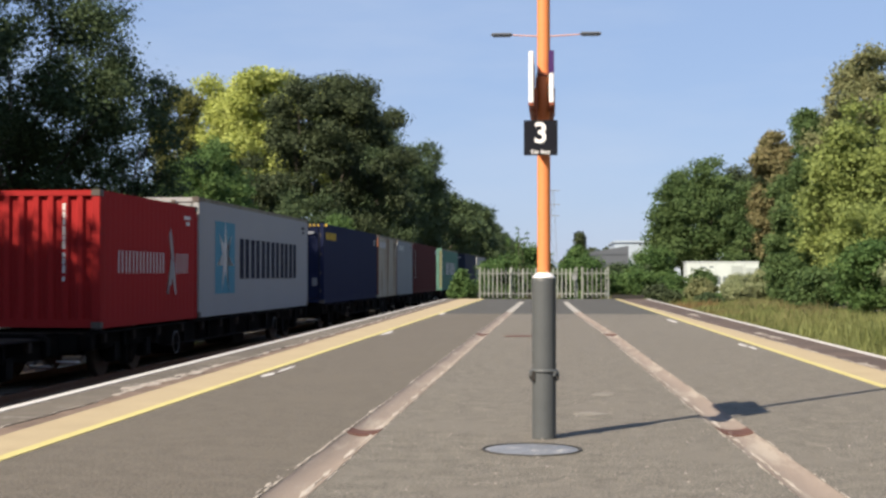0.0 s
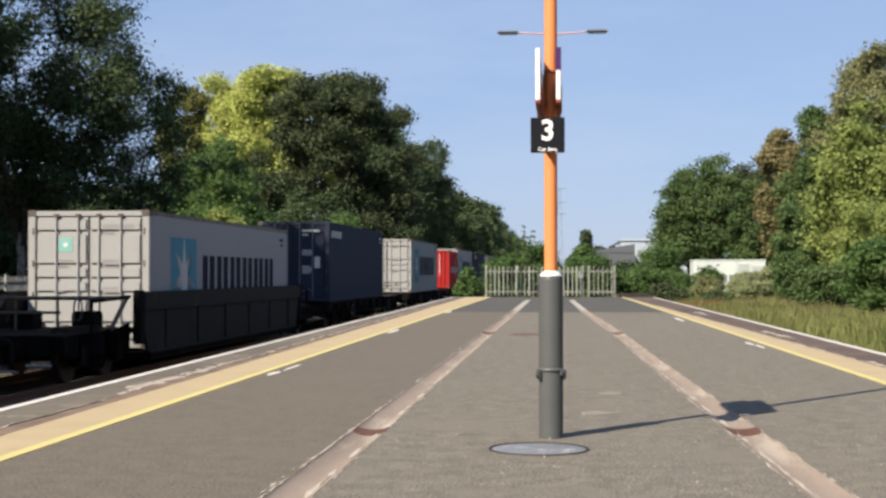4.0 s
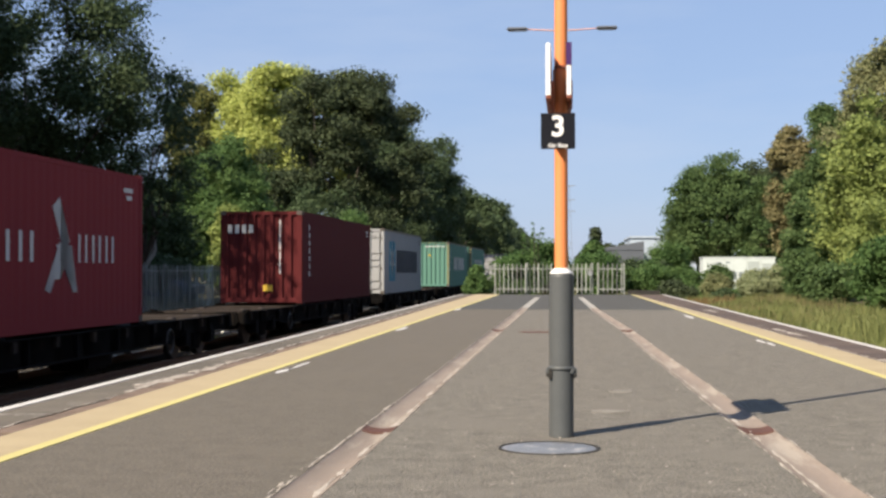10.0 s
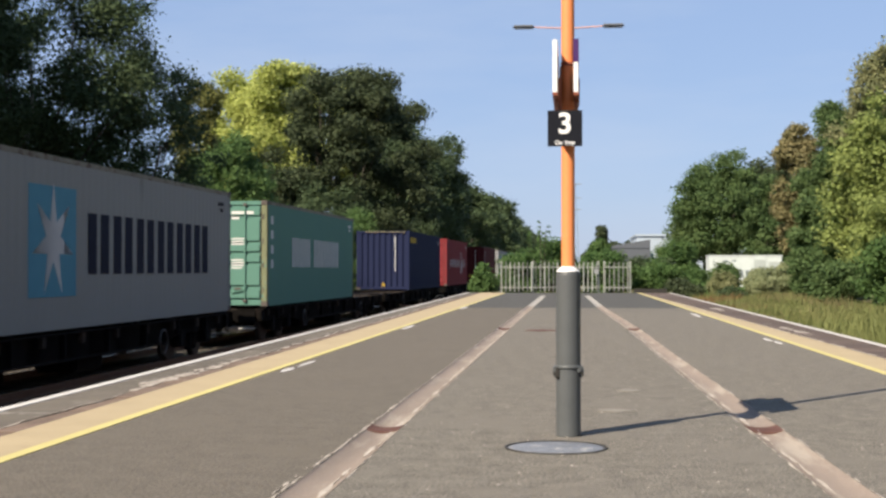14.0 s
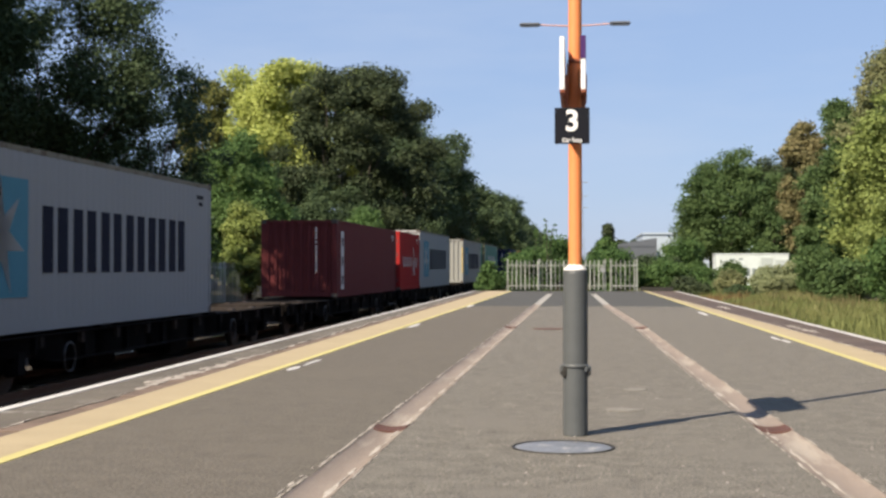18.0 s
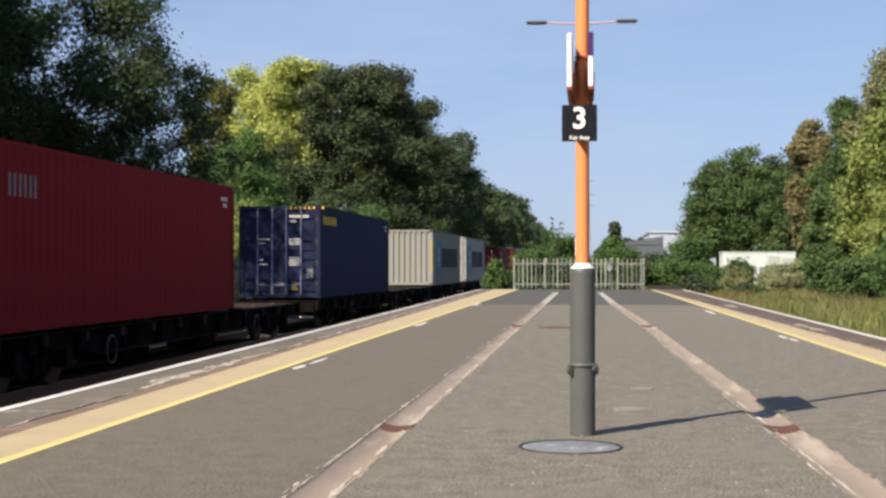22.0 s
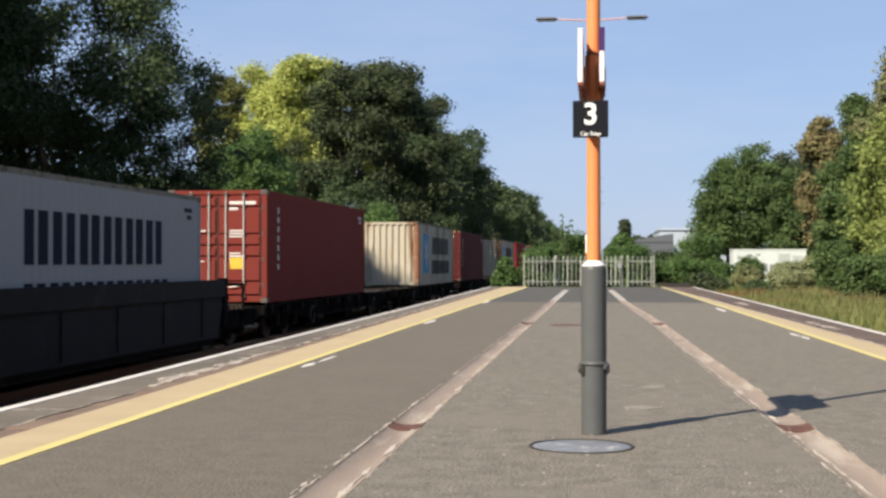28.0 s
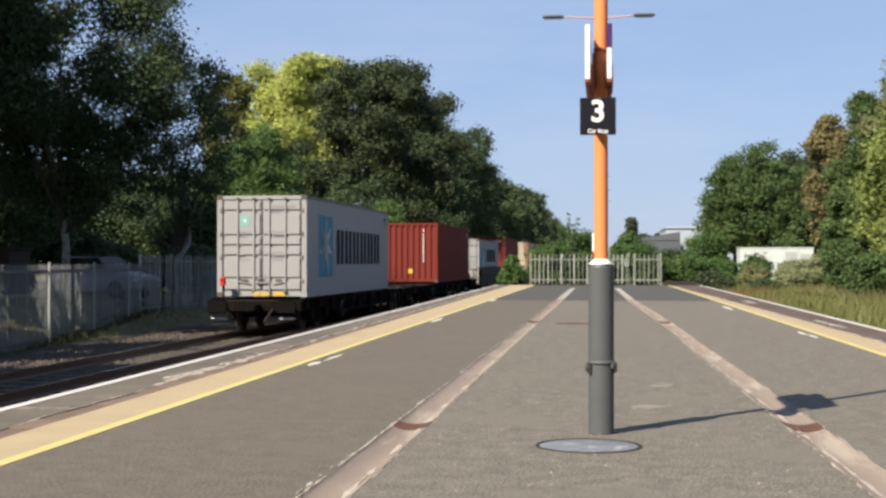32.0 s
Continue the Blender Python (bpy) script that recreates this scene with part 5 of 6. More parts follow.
tree("tree", DARKT, -16.0, -6.0, 14.5, 4.4, 5.0, 3.5, L_DARK, 7000, 0.36, 42, 44, 0.26, BARK, 0.22, G)
# more unseen trees, added to keep sun off the left crowns and shrubs
for k, (x, y, h) in enumerate(((-27.0, 46.5, 16.5), (-22.6, 36.8, 18.2), (-28.5, 34.0, 19.0), (-33.5, 55.0, 16.0))):
    tree("tree", DARKT, x, y, h, 4.8, 5.0, 3.5, L_DARK, 12000, 0.36, 240 + k, 46, 0.25, BARK, 0.22, G)
tree("tree", "tall dark tree with a high crown over the line side", -16.4, 31.4, 16.8, 3.3, 3.2, 7.2, L_DARK, 16000, 0.16, 46, 60, 0.22, BARK, 0.2, G)
BACK = "dark tree set back from the line"
for k, (x, y, h, r) in enumerate(((-28.5, 66, 7.0, 5.5), (-36, 76, 8, 7), (-23.5, 78, 7.0, 4.6), (-43, 84, 9, 7), (-31, 90, 8, 6), (-34.5, 58, 7, 5.5))):
    tree("tree", BACK, x, y, h, r, 4.5, 0.8, L_DARK, 20000, 0.27, 200 + k, 54, 0.25, BARK, 0.22, G)
# sunlit lime-green trees
tree("tree", "sunlit lime-green tree with a rounded top", -29.2, 135.0, 25.0, 6.2, 5.0, 4.0, L_LIME, 36000, 0.33, 11, 44, 0.31, BARK, 0.3, G, shape=0.7)
tree("tree", "sunlit lime-green tree with a domed top", -34.6, 138.0, 21.8, 4.4, 5.0, 4.0, L_LIME, 36000, 0.33, 12, 44, 0.31, BARK, 0.3, G, shape=0.7)
tree("tree", "sunlit lime-green tree behind the others", -32.5, 142.0, 20.0, 6.0, 5.0, 4.0, L_LIME, 36000, 0.33, 43, 44, 0.31, BARK, 0.3, G)
tree("tree", "sunlit lime-green tree with a narrow top", -22.0, 140.0, 23.2, 5.0, 5.0, 5.0, L_LIME, 36000, 0.33, 13, 44, 0.31, BARK, 0.3, G)
tree("tree", "dark tree before the lime trees", -27.3, 98.0, 16.8, 2.5, 3.0, 3.0, L_BRONZE, 16000, 0.22, 14, 36, 0.24, BARK, 0.2, G)
# big dark sycamore and its neighbours along the line
tree("tree", "broad dark brownish-green sycamore", -15.3, 92.0, 17.6, 6.8, 5.5, 1.0, L_OLIVE, 54000, 0.21, 15, 110, 0.165, BARK, 0.2, G, shape=0.75)
tree("tree", "rounded mid-green tree beside the sycamore", -17.4, 68.0, 8.7, 3.1, 3.0, 0.6, L_GREEN, 26000, 0.16, 16, 60, 0.21, BARK, 0.16, G)
tree("tree", "fresh green young tree at the line side", -12.3, 77.0, 6.1, 1.7, 1.9, 0.3, L_GREEN, 12000, 0.15, 17, 34, 0.25, BARK, 0.1, G)
tree("tree", "bright green bush hanging over the far fence", -14.1, 57.5, 5.4, 1.0, 1.5, 0.3, L_HEDGE, 14000, 0.14, 18, 26, 0.3, BARK, 0.08, G)
tree("tree", "dark green tree along the line", -14.8, 118.0, 16.2, 5.2, 6.0, 1.0, L_DARK, 28000, 0.26, 19, 66, 0.21, BARK, 0.3, G)
tree("tree", "dark green tree along the line", -15.4, 150.0, 17.6, 5.4, 7.0, 1.0, L_DARK, 24000, 0.32, 20, 60, 0.22, BARK, 0.3, G)
for i in range(9):
    y = 185 + 38 * i
    tree("tree", "dark green tree along the distant line", -16.6, y, 14.8 + (i * 37 % 5) * 0.5, 6.3, 14.0, 0.8, L_DARK, 12000, 0.5, 30 + i, 46, 0.23, BARK, 0.3, "trees along the distant line")
# shrubs under the left trees
for i, (x, y, h, r) in enumerate(((-19.5, 62, 4.4, 2.4), (-23, 66, 5.5, 3.0), (-27, 58, 4.5, 3.0), (-31, 52, 5.0, 3.2), (-19, 74, 6.0, 2.6), (-26, 74, 6.0, 3.5), (-35, 60, 5, 3.5), (-17.5, 84, 5.5, 2.5), (-21.5, 56.5, 2.6, 1.8), (-29, 46, 4.0, 2.6), (-17.8, 58, 2.2, 1.5), (-15.6, 86, 8.0, 2.8), (-13.3, 99, 7.5, 2.4), (-13.0, 108, 8.0, 2.6))):
    bush("dark green shrub in the shade behind the fence", x, y, h, r, r, L_GREEN if i == 4 else L_DARK, 9000, 0.19, 60 + i)
# around the platform end
for i, (x, y, h, r, m_) in enumerate(((-2.6, 66, 2.3, 1.3, L_GREEN), (-1.2, 70, 2.8, 1.5, L_GREEN), (-3.85, 58.6, 2.0, 0.52, L_GREEN), (0.9, 73, 2.5, 0.8, L_GREEN), (1.9, 70, 2.4, 1.2, L_GREEN), (1.4, 75, 4.3, 0.33, L_OLIVE), (1.35, 74.4, 3.3, 0.75, L_GREEN), (4.4, 72, 1.7, 1.4, L_GREEN), (6.1, 84, 3.1, 1.4, L_GREEN), (4.4, 82, 2.1, 2.0, L_DARK), (5.0, 66, 0.7, 1.0, L_OLIVE), (6.9, 86, 2.9, 0.9, L_GREEN))):
    bush("leafy shrub beyond the platform end fence", x, y, h + 0.5, r, r, m_, 7500, 0.14, 80 + i)
stalks = thing("tall_weed", "tall thin weed stems beyond the platform end fence", "weed", m=pose(-1.7, 66.0, -0.75))
for k in range(6):
    bm = bmesh.new()
    q = random.Random(500 + k)
    x, y, h = q.uniform(-0.7, 0.7), q.uniform(-0.4, 0.4), q.uniform(3.2, 4.2)
    branch(bm, q, (x, y, 0), (x + q.uniform(-0.15, 0.15), y, h), 0.022, 0.008, 4)
    part("stem", bm, BARK, stalks)
    rg = np.random.default_rng(500 + k)
    zs = np.linspace(h * 0.45, h, 9)
    sheet("leaves", crown_leaves(rg, np.stack([x + 0 * zs, y + 0 * zs, zs], 1), 0.11 + 0 * zs, 160, 0.10), L_GREEN, stalks)
# right-hand wood
GR = "wood beside the disused track bed"
tree("tree", "rounded dark green tree beyond the white cabin", 11.6, 112.0, 11.0, 4.8, 4.6, 0.8, L_WOOD, 32000, 0.24, 101, 72, 0.20, BARK, 0.3, GR)
tree("tree", "dark green tree behind the cabin", 17.5, 118.0, 12.0, 4.6, 4.6, 0.8, L_OLIVE, 20000, 0.28, 102, 50, 0.23, BARK, 0.3, GR)
tree("tree", "mid-green tree behind the cabin", 15.0, 106.0, 8.8, 2.6, 3.0, 0.6, L_WOOD, 14000, 0.22, 103, 40, 0.25, BARK, 0.2, GR)
tree("tree", "dull mid-green tree beside the browning one", 14.1, 76.0, 11.4, 2.4, 3.4, 0.6, L_WOOD, 26000, 0.19, 104, 60, 0.20, BARK, 0.2, GR, fuzz=1.5)
tree("tree", "browning half-dead tree among the green", 13.3, 83.0, 11.3, 1.9, 2.0, 2.0, L_DRY, 17000, 0.19, 105, 60, 0.19, BARK, 0.2, GR, fuzz=1.5)
tree("tree", "tall pale-leaved tree with browning top", 16.2, 72.0, 14.6, 3.0, 3.4, 2.0, L_FADE, 24000, 0.19, 106, 66, 0.19, BARK, 0.25, GR, fuzz=1.5)
tree("tree", "bright hedge-green tree on the bank", 12.1, 55.0, 8.4, 2.5, 3.2, 0.3, L_HEDGE, 32000, 0.16, 107, 74, 0.19, BARK, 0.18, GR, fuzz=1.5)
tree("tree", "green tree on the bank", 15.6, 58.0, 10.4, 3.0, 3.4, 0.4, L_HEDGE, 26000, 0.17, 108, 64, 0.2, BARK, 0.2, GR, fuzz=1.5)
tree("tree", "tall browning tree on the bank", 19.0, 63.0, 14.0, 3.0, 3.4, 2.0, L_DRY, 14000, 0.2, 109, 46, 0.22, BARK, 0.22, GR, fuzz=1.5)
tree("tree", "grey-green willow at the side of the bank", 13.4, 42.0, 6.6, 2.2, 3.0, 0.3, L_GREY, 26000, 0.14, 110, 64, 0.2, BARK, 0.18, GR, fuzz=1.5)
tree("tree", "dark green tree low on the bank", 10.9, 62.0, 5.2, 1.5, 2.2, 0.2, L_WOOD, 18000, 0.15, 111, 46, 0.23, BARK, 0.14, GR)
tree("tree", "green tree near the platform", 15.0, 30.0, 7.0, 3.2, 4.0, 0.3, L_HEDGE, 16000, 0.18, 112, 44, 0.24, BARK, 0.18, GR, fuzz=1.5)
# unseen trees added beside and behind the camera, cutting sky light on the train
for k, (x, y, h) in enumerate(((14.6, 18.0, 9.0), (14.0, 8.0, 10.5), (14.8, -3.0, 11.0), (14.2, -14.0, 10.5), (16.0, -26.0, 12.0), (19.5, 13.0, 13.0), (20.0, -8.0, 13.5))):
    tree("tree", "unseen green tree added to the wood by the platform", x, y, h, 4.0, 5.6, 0.3, L_HEDGE if k % 2 else L_GREEN, 7000, 0.42, 260 + k, 44, 0.26, BARK, 0.2, GR)
tree("tree", "dark tree behind the wood", 22.0, 86.0, 14.5, 5.0, 5.0, 0.6, L_OLIVE, 18000, 0.28, 113, 48, 0.24, BARK, 0.2, GR)
for i, (x, y, h, r, m_) in enumerate(((9.4, 50, 1.9, 1.1, L_WOOD), (10.3, 45, 2.6, 1.3, L_GREEN), (10.6, 39, 3.0, 1.2, L_GREY), (9.6, 56, 2.6, 1.1, L_WOOD), (11.2, 50, 4.4, 1.5, L_HEDGE), (8.4, 66, 0.6, 1.0, L_GREEN), (10.2, 74, 0.6, 1.2, L_OLIVE), (6.9, 62, 0.7, 0.6, L_DARK), (7.0, 72, 0.8, 0.9, L_GREEN), (11.2, 34, 2.2, 1.2, L_DARK), (10.0, 36.5, 1.2, 0.7, L_GREEN), (8.9, 82, 1.7, 0.8, L_GREEN), (12.9, 92, 1.5, 1.2, L_GREY), (7.2, 68, 1.4, 0.7, L_FADE), (7.7, 72, 1.9, 0.7, L_WOOD), (6.6, 77, 1.6, 0.9, L_GREEN), (8.4, 63.5, 1.2, 0.55, L_GREY), (9.3, 70, 1.5, 0.7, L_GREY), (9.9, 65, 1.8, 0.6, L_GREY), (11.8, 66, 3.2, 0.9, L_HEDGE))):
    bush("tangled green shrub on the bank", x, y, h, r, r * 1.2, m_, 9000, 0.13, 130 + i)


def blades(name, label, n, xf, y0, y1, hgt, material, seed, zf=None, width=0.012):
    """Grass: upright tapering quads."""
    rng = np.random.default_rng(seed)
    y = rng.uniform(y0, y1, n)
    lo, hi = xf
    x = lo(y) + (hi(y) - lo(y)) * rng.uniform(0, 1, n) ** 0.9
    patch = np.array([noise.noise((a * 0.35, b * 0.2, seed)) for a, b in zip(x, y)])
    h = hgt * (0.55 + 0.9 * np.clip(patch + 0.25, 0, 1)) * rng.uniform(0.45, 1.2, n)
    z = np.array([ground_z(a, b) for a, b in zip(x, y)]) - 0.05
    ang = rng.uniform(0, math.pi, n)
    dx, dy = np.cos(ang) * width, np.sin(ang) * width
    lx, ly = rng.normal(size=n) * h * 0.22, rng.normal(size=n) * h * 0.22
    p = np.stack([x, y, z], 1)
    s = np.stack([dx, dy, 0 * dx], 1)
    top = p + np.stack([lx, ly, h], 1)
    mid = p + np.stack([lx * 0.35, ly * 0.35, h * 0.55], 1)
    tagged(sheet(name, np.stack([p - s, mid + s * 0.9, top, mid - s * 0.9], 1), material), label, "grass", kind="stuff")


blades("tall_grass", "tall dry grass on the disused track bed", 44000, (lambda y: 4.1 + 0 * y, lambda y: 8.5 + 0.02 * y), 14, 62, 0.34, GRASS, 201, width=0.009)
blades("weeds", "green weeds among the dry grass", 24000, (lambda y: 4.5 + 0 * y, lambda y: 10.5 + 0 * y), 16, 80, 0.46, WEED, 202, width=0.013)
blades("seeding_weeds", "rust-brown seeding weeds among the dry grass", 5000, (lambda y: 5.6 + 0 * y, lambda y: 9.0 + 0 * y), 40, 57, 0.62, L_DRY, 206, width=0.012)
blades("grass_tuft", "rough grass beyond the platform end fence", 9000, (lambda y: -4.6 + 0 * y, lambda y: 4.4 + 0 * y), 60.5, 78, 0.7, WEED, 203, width=0.02)
blades("fence_weeds", "dark weeds along the foot of the railing", 2600, (lambda y: -11.75 - 0.1434 * (y - 17.5), lambda y: -11.1 - 0.1434 * (y - 17.5)), 20, 46, 0.26, DULL_WEED, 205, width=0.02)
blades("bank_weeds", "green weeds among the grass of the disused track bed", 9000, (lambda y: 5.6 + 0.6 * np.sin(y * 0.7), lambda y: 8.0 + 0.5 * np.sin(y * 1.3)), 22, 62, 0.5, WEED, 207, width=0.022)
blades("dock_stalks", "rust-brown dock stalks in the grass", 2600, (lambda y: 4.9 + 0.3 * np.sin(y * 1.9), lambda y: 6.6 + 0.4 * np.sin(y)), 46, 60, 0.48, DOCK, 208, width=0.016)
blades("verge_grass", "dry verge grass behind the far fence", 16000, (lambda y: -26 + 0 * y, lambda y: -12.2 - 0.03 * y), 24, 60, 0.22, GRASS, 204, width=0.016)



def chips():
    """Pale stone chips lying on the asphalt."""
    rng = np.random.default_rng(88)
    n = 900
    x, y = rng.uniform(-0.95, 2.4, n), 4.5 + 14 * rng.uniform(0, 1, n) ** 1.4
    r = rng.uniform(0.003, 0.009, n)
    a = rng.uniform(0, 6.28, n)
    q = np.stack([np.stack([x + r * np.cos(a + k), y + 1.3 * r * np.sin(a + k), 0.002 + 0 * x + (0.003 if k > 2 else 0)], 1) for k in (0, 1.7, 3.1, 4.6)], 1)
    tagged(sheet("stone_chips", q, MORTAR), "pale stone chips scattered on the asphalt", "stones", kind="stuff")


chips()


def ballast_stones(n=13000):
    """Loose angular stones over the track bed."""
    rng = np.random.default_rng(91)
    y = 15 + 45 * rng.uniform(0, 1, n) ** 1.3
    x = rng.uniform(-12.6, -6.2, n) + TRACK_K * y
    z = np.interp(x - TRACK_K * y, (-13.4, -11.6, -10.9, -10.2, -7.2, -6.4, -4.0), (-1.06, -1.04, -1.0, -0.99, -0.99, -1.06, -1.09)) + 0.01
    r, a = rng.uniform(0.022, 0.05, n), rng.uniform(0, 6.28, n)
    ring = np.stack([np.stack([x + r * rng.uniform(0.7, 1.2, n) * np.cos(a + k), y + r * rng.uniform(0.7, 1.2, n) * np.sin(a + k), z - 0.012], 1) for k in (0, 1.6, 3.1, 4.7)], 1)
    top = np.stack([x + r * rng.uniform(-0.4, 0.4, n), y + r * rng.uniform(-0.4, 0.4, n), z + r * rng.uniform(0.6, 1.1, n)], 1)
    tri = np.concatenate([np.stack([ring[:, k], ring[:, (k + 1) % 4], top], 1) for k in range(4)])
    stone = mat("loose ballast stone", (0.072, 0.06, 0.049), 0.95, vary=0.4, scale=9, fine=60, bump=0.4, per="island")
    tagged(sheet("ballast_stones", tri, stone), "loose brown-grey ballast stones on the track bed", "stones", kind="stuff")


ballast_stones()

# ---- beyond the fence on the bank: lane, parked cars ----
lane = part("road", strip(bmesh.new(), lambda y: -24.5 - 0.12 * (y - 40), lambda y: -19.5 - 0.12 * (y - 40), [18, 30, 45, 60, 75], -0.6, -0.32), ASPHALT)
tagged(lane, "pale lane behind the railway fence", "road", kind="structure")


def car(label, x, y, turn, colour, seed):
    """A small hatchback from lofted sections."""
    c = thing("parked_car", label, "car", "cars parked behind the fence", pose(x, y, -0.32, 0, 0, turn))
    bodyp = mat("car paint", colour, 0.25, vary=0.04, bump=0.0)
    bm = bmesh.new()
    secs = ((-2.05, 0.62, 0.32, 0.70), (-1.9, 0.78, 0.25, 0.86), (-1.0, 0.86, 0.22, 0.95), (0.9, 0.86, 0.22, 0.93), (1.75, 0.80, 0.25, 0.78), (2.05, 0.62, 0.34, 0.62))
    rings = [[bm.verts.new(p) for p in ((-w, a, z0), (-w * 1.03, a, (z0 + z1) / 2), (-w * 0.94, a, z1), (w * 0.94, a, z1), (w * 1.03, a, (z0 + z1) / 2), (w, a, z0))] for a, w, z0, z1 in secs]
    for u, v in zip(rings, rings[1:]):
        for i in range(6):
            bm.faces.new((u[i], u[(i + 1) % 6], v[(i + 1) % 6], v[i])).smooth = True
    bm.faces.new(rings[0])
    bm.faces.new(rings[-1][::-1])
    bmesh.ops.recalc_face_normals(bm, faces=bm.faces)
    part("body", bm, bodyp, c)
    lo = [p for p in ((-0.76, -1.85, 0.88), (0.76, -1.85, 0.88), (0.76, 1.0, 0.9), (-0.76, 1.0, 0.9))]
    hi = [p for p in ((-0.6, -1.35, 1.40), (0.6, -1.35, 1.40), (0.6, 0.25, 1.43), (-0.6, 0.25, 1.43))]
    for i in range(4):
        bm = bmesh.new()
        bm.faces.new([bm.verts.new(p) for p in (lo[i], lo[(i + 1) % 4], hi[(i + 1) % 4], hi[i])])
        bmesh.ops.solidify(bm, geom=bm.faces[:], thickness=0.01)
        part("window", bm, GLASS, c, "dark window")
    part("roof", B((-0.61, -1.38, 1.395, 0.61, 0.28, 1.45), bevel=0.02), bodyp, c)
    for sx in (-1, 1):
        for yy in (-1.25, 1.3):
            w = part("wheel", tube(bmesh.new(), (sx * 0.70, yy, 0.31), (sx * 0.90, yy, 0.31), 0.31, n=20), RUBBER, c)
            part("rim", tube(bmesh.new(), (sx * 0.895, yy, 0.31), (sx * 0.91, yy, 0.31), 0.19, n=14), RIM, w)
        part("headlight", B((sx * 0.6 - 0.14, 1.93, 0.58, sx * 0.6 + 0.14, 2.04, 0.70), bevel=0.03), WHITE_PAINT, c)
        part("tail_light", B((sx * 0.66 - 0.08, -2.03, 0.6, sx * 0.66 + 0.08, -1.95, 0.8), bevel=0.02), RED_TRIM, c)
    return c


car("silver hatchback parked behind the fence", -17.9, 47.5, 250, (0.24, 0.26, 0.30), 1)
car("dark blue hatchback parked behind the fence", -17.9, 58.0, 264, (0.05, 0.07, 0.14), 2)
car("white car parked further along the lane", -25.5, 47.5, 92, (0.6, 0.6, 0.6), 3)

HUT = mat("dark brown board", (0.055, 0.042, 0.034), 0.8, vary=0.25, scale=3, fine=30, bump=0.3)
hut = thing("storage_hut", "low dark brown storage hut behind the fence", "hut", m=pose(-24.5, 51.0, -0.42))
for k in range(9):
    part("board", B((-1.5 + 0.335 * k, -0.03, 0.0, -1.175 + 0.335 * k, 0.0, 1.85), bevel=0.006), HUT, hut)
part("body", B((-1.5, 0.0, 0.0, 1.5, 2.0, 1.84)), HUT, hut)
part("roof", B((-1.62, -0.12, 1.85, 1.62, 2.1, 1.93), bevel=0.015), HUT, hut)

# ---- distance ----
CABIN = mat("white cabin cladding", (0.441, 0.495, 0.486), 0.6, vary=0.08, scale=2, bump=0.08, stain=(0.369, 0.383, 0.369), stain_at=0.66)
SHUTTER = mat("pale grey shutter", (0.31, 0.35, 0.34), 0.6, vary=0.1, scale=3, bump=0.08)
cab = thing("cabin", "white flat-roofed cabin half hidden by scrub", "cabin", m=pose(12.05, 100, -0.4))
for k in range(5):
    part("wall_panel", B((-2.55 + k * 1.02, -1.3, 0.1, -1.54 + k * 1.02, -1.24, 2.3), bevel=0.01), CABIN, cab)
part("body", B((-2.53, -1.24, 0.1, 2.53, 1.3, 2.3)), CABIN, cab)
part("roof", B((-2.58, -1.34, 2.3, 2.58, 1.34, 2.37), bevel=0.015), CABIN, cab)
part("door", B((0.6, -1.33, 0.12, 1.4, -1.29, 2.05), bevel=0.01), SHUTTER, cab, "pale grey door")
part("window", B((1.6, -1.33, 1.1, 2.3, -1.29, 1.9), bevel=0.01), SHUTTER, cab, "pale grey shuttered window")
SCRAWL = mat("faded grey scrawl paint", (0.16, 0.19, 0.2), 0.8, vary=0.2, scale=5, bump=0.03)
for x, z, w, h in ((-1.6, 1.85, 0.4, 0.14), (-0.95, 1.9, 0.3, 0.12), (-0.45, 0.75, 0.3, 0.55), (0.0, 0.8, 0.25, 0.5), (0.32, 0.7, 0.22, 0.6)):
    part("marking", B((x, -1.306, z, x + w, -1.296, z + h), bevel=0.003), SCRAWL, cab, "grey painted scrawl as plain bars")
part("base", B((-2.4, -1.2, -0.2, 2.4, 1.2, 0.1)), SLAB, cab)
wallp = thing("low_wall", "low pale concrete wall beside the cabin", "wall", m=pose(8.9, 99, -0.5))
part("panel", B((-1.1, -0.1, 0, 1.1, 0.1, 1.1), bevel=0.02), CABIN, wallp)
SHED = mat("grey shed cladding", (0.075, 0.085, 0.10), 0.6, vary=0.1, scale=0.4, fine=5, bump=0.05)
SHED_ROOF = mat("pale shed roof", (0.31, 0.365, 0.42), 0.5, vary=0.06, scale=0.3, fine=4, bump=0.05)
shed = thing("warehouse", "grey industrial warehouse with a pale roof in the distance", "warehouse", m=pose(17.0, 330, -1))
bm = bmesh.new()
v = [bm.verts.new(p) for p in ((-10, 0, 0), (0.9, 0, 0), (0.9, 0, 9.1), (-10, 0, 7.3), (-10, 40, 0), (0.9, 40, 0), (0.9, 40, 9.1), (-10, 40, 7.3))]
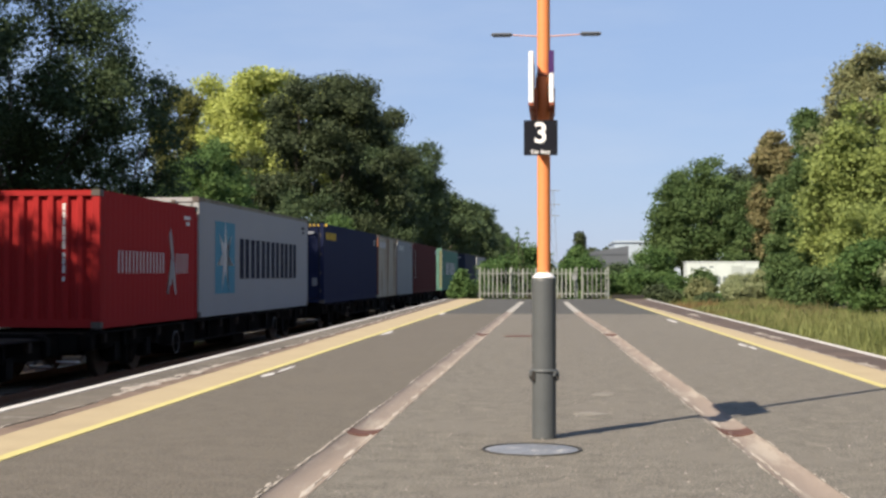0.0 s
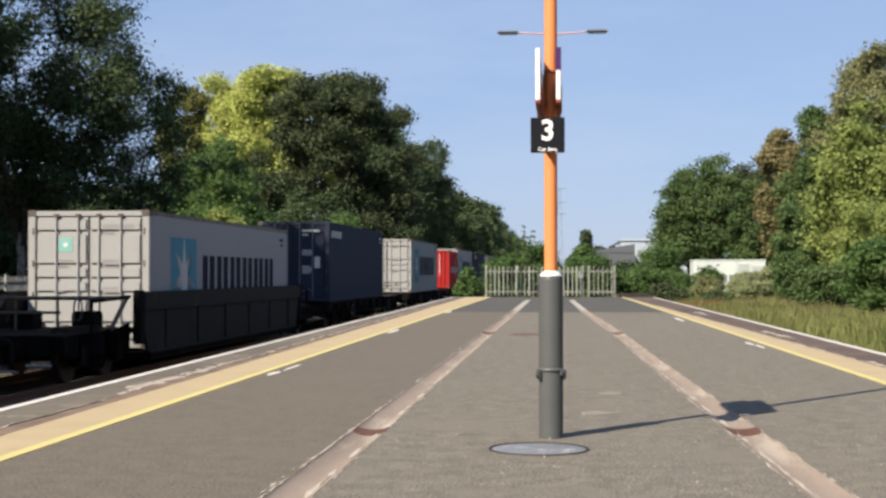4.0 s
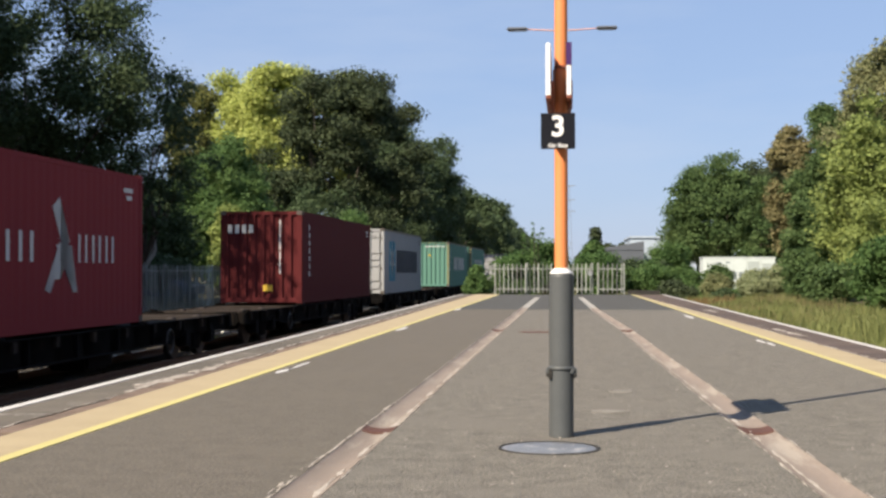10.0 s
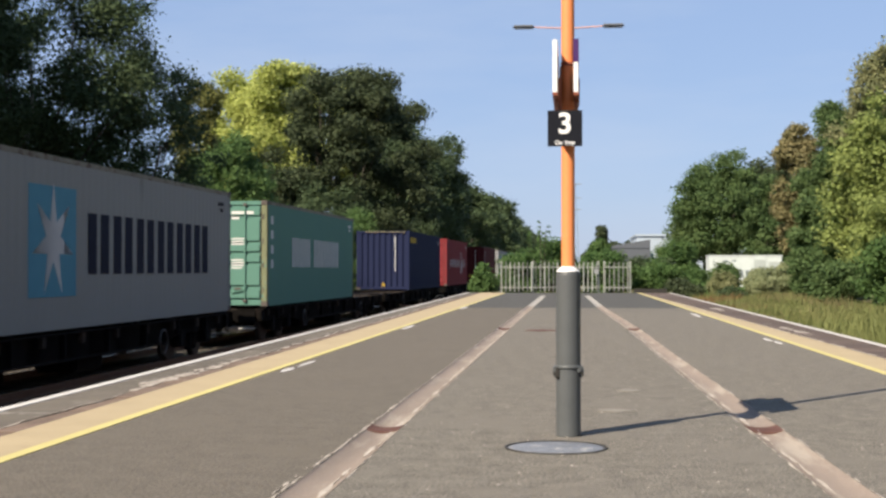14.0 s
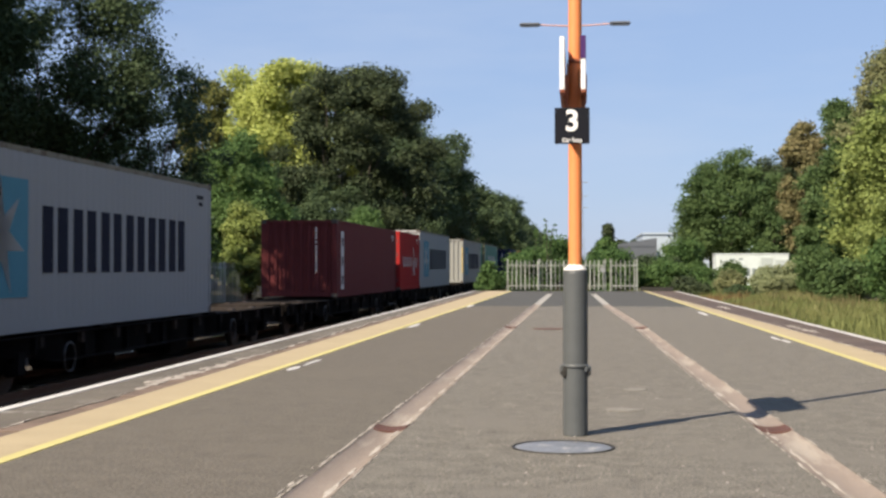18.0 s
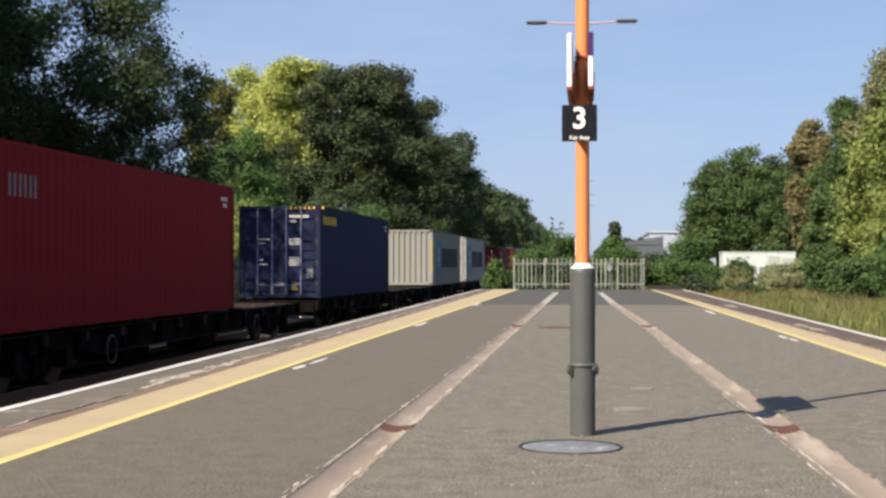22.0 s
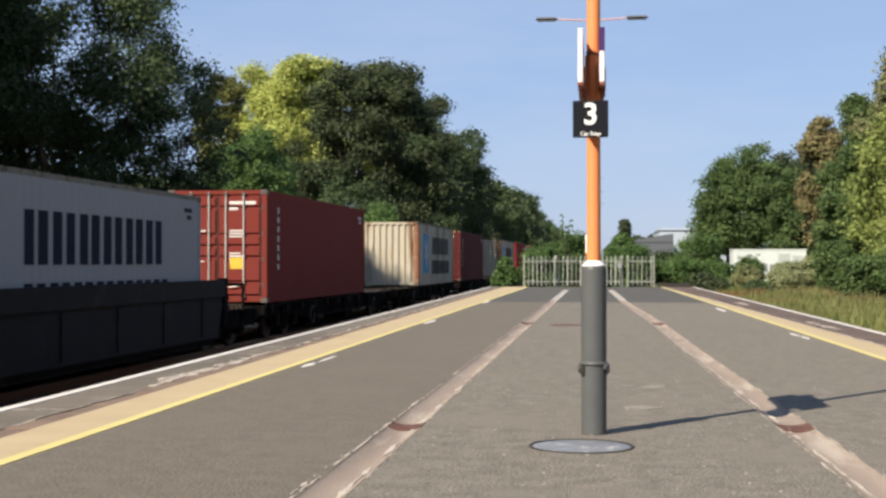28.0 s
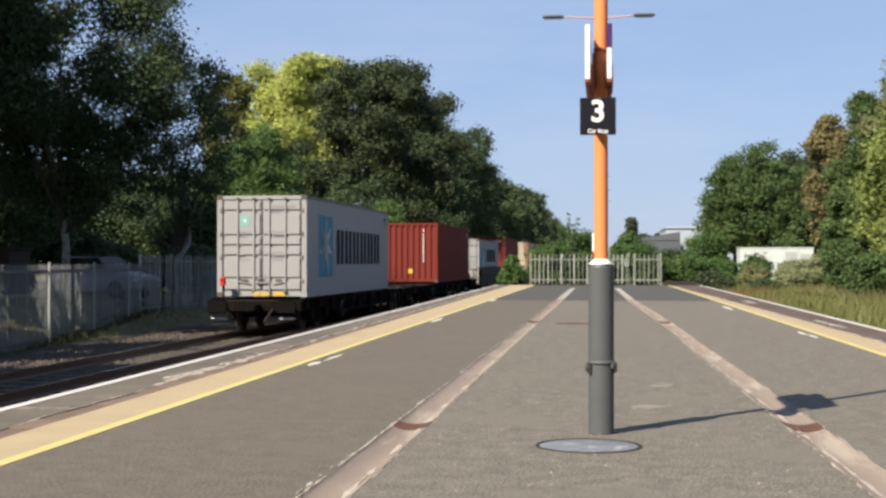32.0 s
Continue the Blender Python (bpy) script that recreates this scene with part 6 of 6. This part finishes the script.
for q in ((0, 1, 2, 3), (7, 6, 5, 4), (0, 4, 5, 1), (1, 5, 6, 2), (3, 2, 6, 7), (3, 7, 4, 0)):
    bm.faces.new([v[i] for i in q])
part("body", bm, SHED, shed)
part("fascia", B((-10, -0.15, 7.0, 0.9, -0.02, 7.2)), SHED, shed)
shed2 = thing("warehouse", "pale warehouse with a low roof in the distance", "warehouse", m=pose(25.0, 360, -1))
part("body", B((-9.0, 0, 0, 8, 40, 10.6)), SHED_ROOF, shed2)
part("roof", B((-9.3, -0.4, 10.6, 8.3, 40, 11.1)), SHED_ROOF, shed2)
PYLON = mat("hazy pylon steel", (0.19, 0.215, 0.25), 0.6, 0.2, vary=0.05, bump=0)
pyl = thing("pylon", "slender lattice pylon in the distance", "pylon", m=pose(-0.2, 700, -1))
for sx in (-1, 1):
    part("leg", tube(bmesh.new(), (sx * 2.2, 0, 0), (sx * 0.5, 0, 46), 0.16, 0.12, 6), PYLON, pyl)
bm = bmesh.new()
for k in range(12):
    w0, w1 = 2.2 - 1.7 * k / 12, 2.2 - 1.7 * (k + 1) / 12
    s = 1 if k % 2 else -1
    tube(bm, (-s * w0, 0, 46 * k / 12), (s * w1, 0, 46 * (k + 1) / 12), 0.08, n=5)
part("lattice", bm, PYLON, pyl)
for z in (32.3, 38.1, 45.2):
    part("cross_arm", B((-3.4, -0.2, z, 3.4, 0.2, z + 0.45)), PYLON, pyl)
# woods on the horizon
for i in range(9):
    x = -60 + i * 34 + (i * 53 % 11)
    tree("far_trees", "hazy green tree on the horizon", x, 520 + (i * 71 % 60), 10.5 + i % 3, 18, 12, 0.5, L_OLIVE, 5000, 1.3, 300 + i, 34, 0.25, BARK, 0.4, "trees on the horizon")


# ---- movement ----
SPEED = 15.75


def motions():
    """The whole train rolls away at a steady speed."""
    for ob, s, z in TRAIN:
        side = -0.92 if ob is tail else 0.0
        rows = []
        for t in (0, 16, 32):
            y = s + SPEED * t
            rows.append((t, pose(TRACK_X + TRACK_K * y + side, y, z, 0, 0, TURN)))
        walk(ob, rows)


motions()
